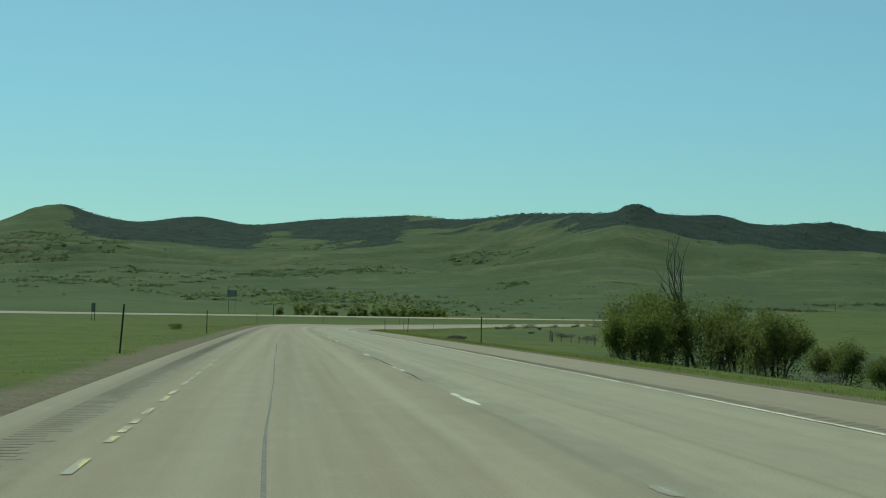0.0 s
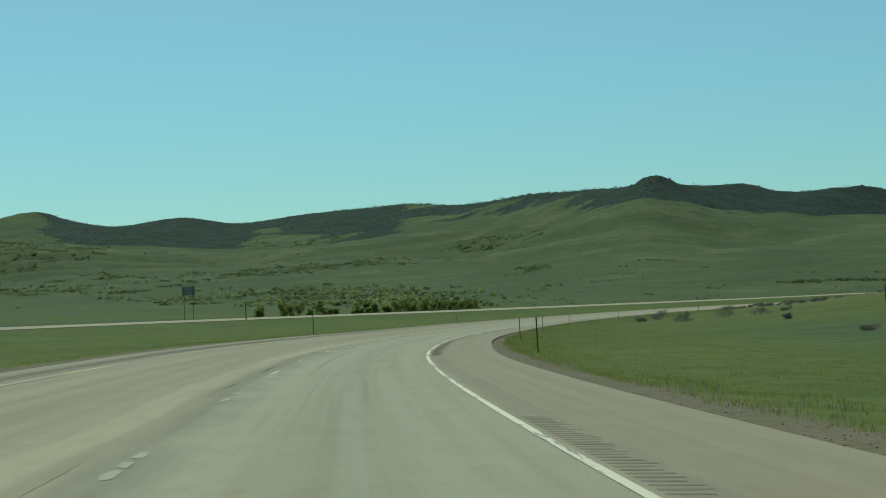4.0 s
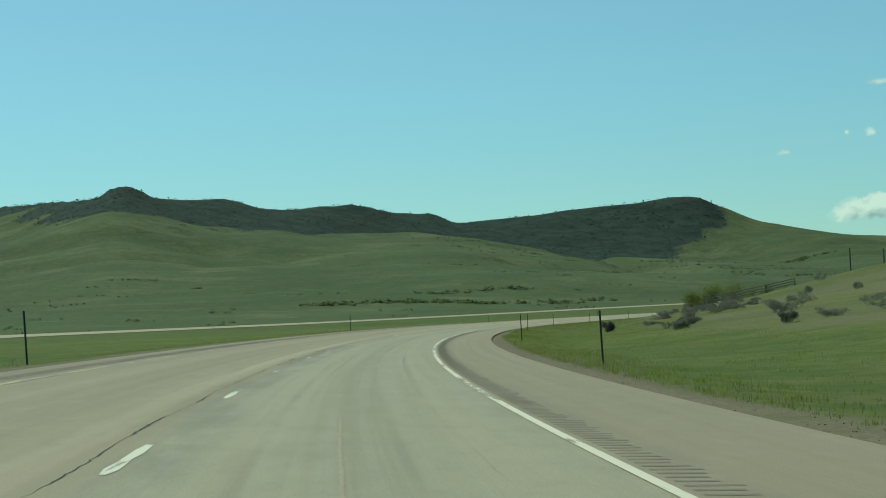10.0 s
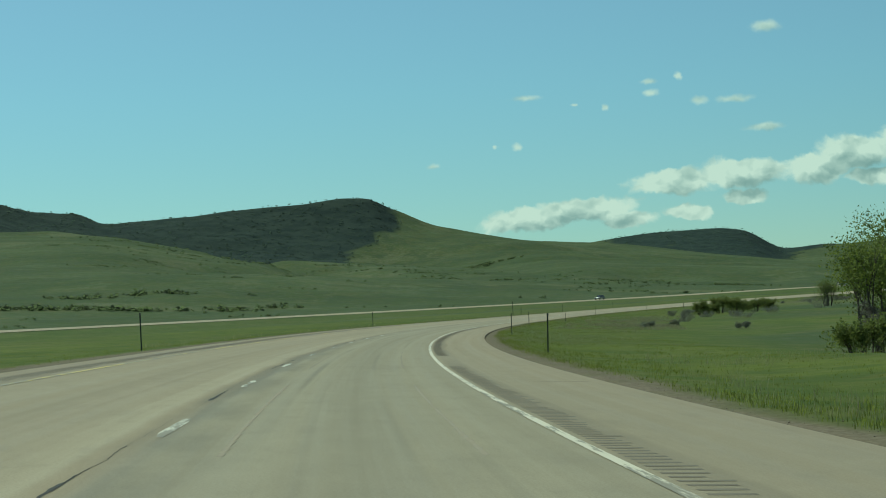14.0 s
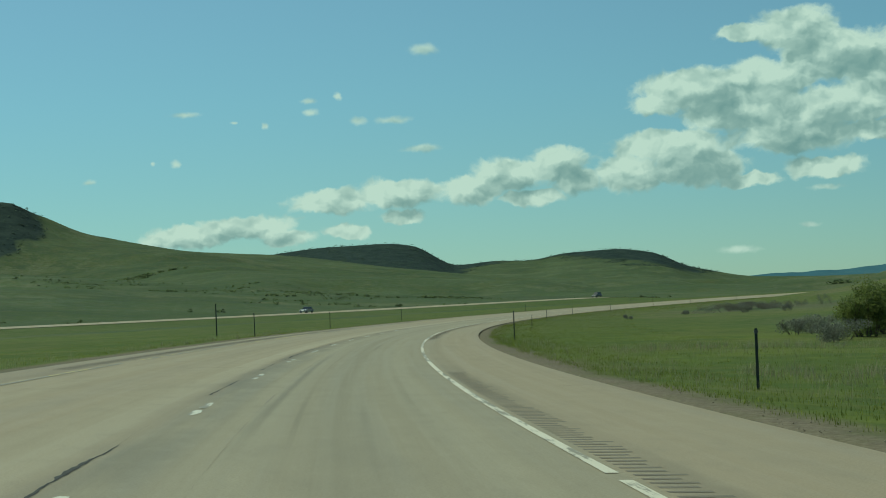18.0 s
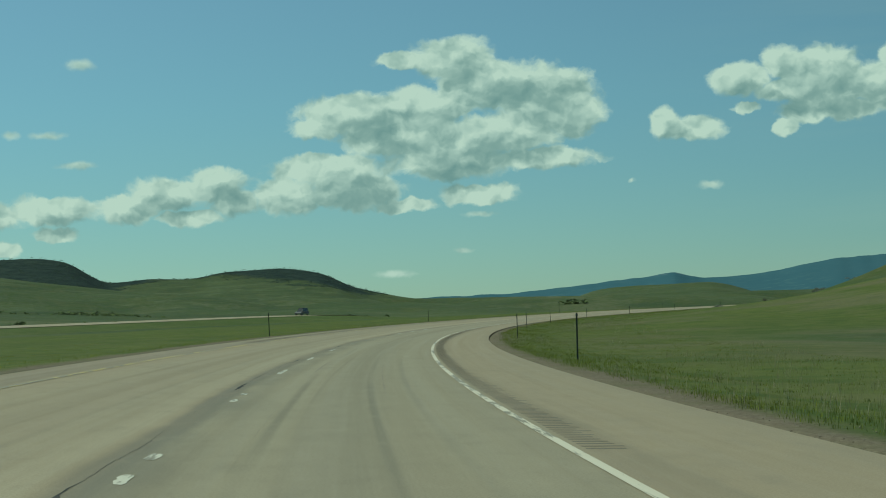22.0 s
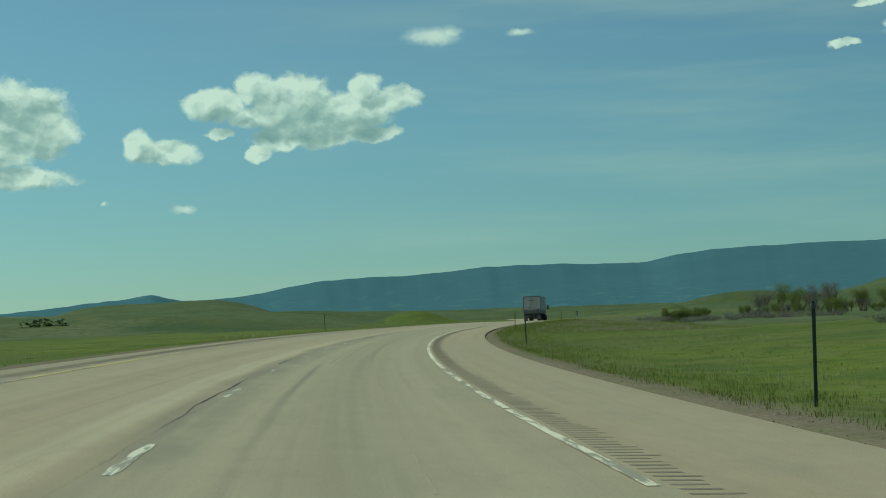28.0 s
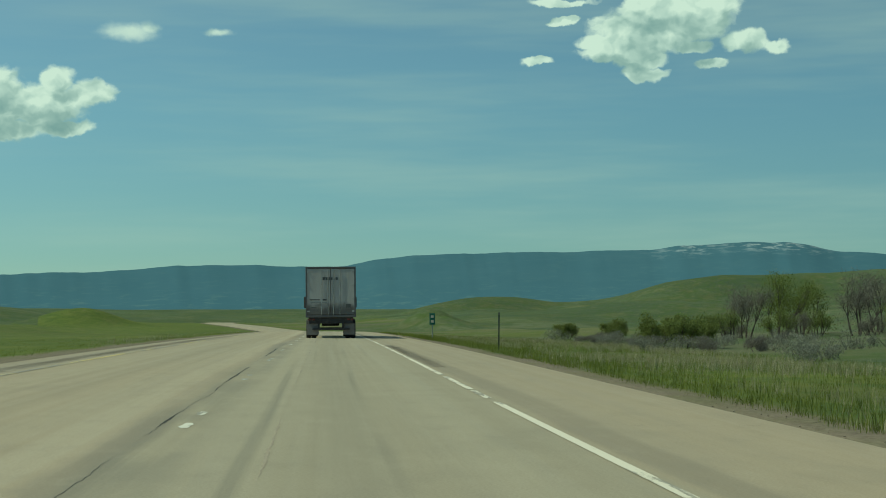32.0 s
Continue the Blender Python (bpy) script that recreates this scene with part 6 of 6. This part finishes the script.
def lorry(at, turn):
    """Articulated lorry; x to its right, y ahead, from the trailer's rear edge on."""
    top = thing("truck", at, turn, "white box trailer with worn rear doors behind a dark tractor", "truck")
    W, L, Z0, Z1 = 2.26, 13.6, 0.98, 3.27
    body = part("trailer_body", box(W, L, Z1 - Z0, (0, L / 2 + 0.04, (Z0 + Z1) / 2), 0.03), M_TRAILER, top)
    bm = box(W + 0.03, 0.10, 0.09, (0, 0.0, Z1 - 0.045), 0.01)
    box(W + 0.03, 0.10, 0.10, (0, 0.0, Z0 + 0.02), 0.01, bm)
    for k in (-1, 1):
        box(0.075, 0.10, Z1 - Z0, (k * (W / 2 - 0.02), 0.0, (Z0 + Z1) / 2), 0.01, bm)
    part("door_surround", bm, M_TRIM, top, "dark steel surround of the rear doors")
    for k in (-1, 1):
        door = part("rear_door", box(W / 2 - 0.07, 0.05, Z1 - Z0 - 0.2, (k * (W / 4 - 0.02), -0.01, (Z0 + Z1) / 2), 0.008), M_TRAILER, top, "dull white rear door")
        for q in (0.12, 0.42):
            part("lock_rod", tube((k * q, -0.06, Z0 + 0.1), (k * q, -0.06, Z1 - 0.12), 0.014, 0.014, 7), M_STEEL, door)
            part("handle", box(0.20, 0.02, 0.03, (k * (q + 0.09), -0.075, Z0 + 0.62), 0.004), M_STEEL, door)
        for q in range(4):
            part("hinge", box(0.10, 0.03, 0.06, (k * (W / 2 - 0.11), -0.045, Z0 + 0.25 + 0.6 * q), 0.006), M_STEEL, door)
    for x, z, w, h in ((-0.32, 2.72, 0.10, 0.13), (-0.19, 2.72, 0.10, 0.13), (-0.06, 2.72, 0.07, 0.13), (0.05, 2.72, 0.07, 0.13), (0.16, 2.70, 0.09, 0.03), (0.27, 2.72, 0.10, 0.13),
                       (-0.72, 1.76, 0.45, 0.045), (-0.28, 1.76, 0.18, 0.07), (-0.55, 1.62, 0.75, 0.02), (-0.78, 1.40, 0.26, 0.05), (0.80, 1.48, 0.22, 0.17)):
        part("lettering_bar", box(w, 0.006, h, (x, -0.043, z), 0.001), M_INK, top, "faded dark lettering as plain bars")
    bm = box(W - 0.25, 0.12, 0.30, (0, 0.10, 0.82), 0.01)
    for k in (-0.55, 0.55):
        box(0.09, 0.09, 0.42, (k, 0.05, 0.62), 0.008, bm)
    box(1.7, 0.09, 0.09, (0, 0.04, 0.42), 0.008, bm)
    part("underride_guard", bm, M_UNDER, top, "dark rear bumper guard")
    bm = box(0.12, L - 3.0, 0.14, (-0.45, L / 2, 0.86))
    box(0.12, L - 3.0, 0.14, (0.45, L / 2, 0.86), 0, bm)
    for q in np.arange(1.2, L - 2.5, 0.9):
        box(W - 0.2, 0.06, 0.10, (0, float(q), 0.93), 0, bm)
    part("trailer_frame", bm, M_UNDER, top)
    for k in (-0.98, -0.80, 0.80, 0.98):
        part("tail_lamp", box(0.13, 0.03, 0.08, (k, 0.03, 0.86), 0.006), M_LAMP, top, "red tail lamp")
    for k in (-0.82, 0.82):
        part("mud_flap", box(0.52, 0.015, 0.52, (k, 0.12, 0.42), 0.004), M_FLAP, top, "grey rubber mud flap")
    bm = None
    for y in (0.85, 1.95, L - 1.6, L - 0.5, L + 3.4):
        for k in (-1, 1):
            for q in ((0.78, 1.02) if y < L + 2 else (0.95,)):
                wh = part("wheel", wheel_of(0.44, 0.22, (k * q, y, 0.44)), M_TYRE, top)
                part("rim", rim_of(0.44, 0.2, (k * q, y, 0.44)), M_RIM, wh)
        part("axle", tube((-0.9, y, 0.44), (0.9, y, 0.44), 0.06, 0.06, 8), M_UNDER, top)
    cab = part("cab", box(2.05, 1.9, 2.1, (0, L + 1.5, 1.95), 0.16), M_CAB, top, "dark tractor cab")
    part("hood", box(1.75, 1.5, 0.95, (0, L + 3.1, 1.25), 0.18), M_CAB, top)
    part("windscreen", box(1.75, 0.03, 0.7, (0, L + 2.46, 2.25), 0.01), M_GLASS, top)
    part("tractor_frame", box(0.9, 5.4, 0.22, (0, L + 1.2, 0.72), 0.02), M_UNDER, top)
    for k in (-1, 1):
        part("mirror_arm", tube((k * 1.02, L + 2.2, 1.9), (k * 1.28, L + 2.25, 1.9), 0.02, 0.02, 6), M_UNDER, top)
        part("mirror", box(0.20, 0.10, 0.62, (k * 1.33, L + 2.2, 1.9), 0.04), M_UNDER, top, "tall black door mirror")
        part("exhaust_stack", tube((k * 0.95, L + 0.4, 0.9), (k * 0.95, L + 0.4, 3.0), 0.06, 0.06, 8), M_STEEL, top)
    return top


TS = 1358.0
tx, ty = on_road(TS, 0.15)
lorry((float(tx), float(ty), float(road_z(np.array(TS), np.array(0.15)))), heading_at(TS))


def auto(s, n, turn, paint, label, tall=0.0):
    """A passenger car: shaped body with cabin, glass, wheels and lamps; y ahead."""
    x, y = on_road(s, n)
    top = thing("car", (float(x), float(y), float(opp_z(np.array([float(s)]), np.array([float(n)]))[0]) + 0.0), turn, label, "car", "oncoming cars")
    prof = [(-2.0, 0.35), (-2.02, 0.72), (-1.9, 0.86), (-1.45, 0.90 + tall), (1.0, 0.82), (1.75, 0.70), (1.95, 0.52), (1.95, 0.30)]
    cabp = [(-1.75 - 0.1 * (tall > 0), 0.86), (-1.45 - 0.25 * (tall > 0), 1.28 + tall), (-0.2, 1.32 + tall), (0.28, 1.26 + tall), (0.95, 0.82)]
    for nm, pr, w, m in (("body", prof, 0.82, paint), ("cabin", cabp, 0.68, M_GLASS)):
        bm = bmesh.new()
        sides = [[bm.verts.new((k * w * (1.0 if z < 1.0 else 0.86), yy, z)) for yy, z in pr] for k in (-1, 1)]
        for a in range(len(pr)):
            b = (a + 1) % len(pr)
            bm.faces.new((sides[0][a], sides[0][b], sides[1][b], sides[1][a]))
        bm.faces.new(sides[0][::-1])
        bm.faces.new(sides[1])
        bmesh.ops.bevel(bm, geom=bm.edges[:], offset=0.04, segments=2, affect="EDGES")
        part(nm, bm, m, top)
    part("roof", box(1.12, 1.3, 0.06, (0, -0.65, 1.33 + tall), 0.02), paint, top)
    for yy in (-1.25, 1.2):
        for k in (-1, 1):
            wh = part("wheel", wheel_of(0.29, 0.19, (k * 0.72, yy, 0.29), 16), M_TYRE, top)
            part("rim", rim_of(0.29, 0.19, (k * 0.72, yy, 0.29), 12), M_RIM, wh)
    for k in (-1, 1):
        part("headlight", box(0.28, 0.05, 0.12, (k * 0.55, 1.93, 0.60), 0.01), M_STEEL, top)
        part("tail_lamp", box(0.2, 0.05, 0.14, (k * 0.6, -2.0, 0.75), 0.01), M_LAMP, top)
    return top


P_GREY, P_DARK, P_SILV = painted("car_grey", (0.10, 0.10, 0.105), 0.3, 0.3, 0.1), painted("car_dark", (0.025, 0.028, 0.03), 0.25, 0.2, 0.1), painted("car_silver", (0.22, 0.23, 0.24), 0.3, 0.5, 0.1)
for s, p, t, l in ((1088, P_SILV, 0.0, "silver sedan on the far carriageway"), (1243, P_GREY, 0.28, "grey sport utility car on the far carriageway"), (1480, P_DARK, 0.3, "dark van on the far carriageway")):
    auto(s, OPP - 1.5, heading_at(s) + 180, p, l, t)
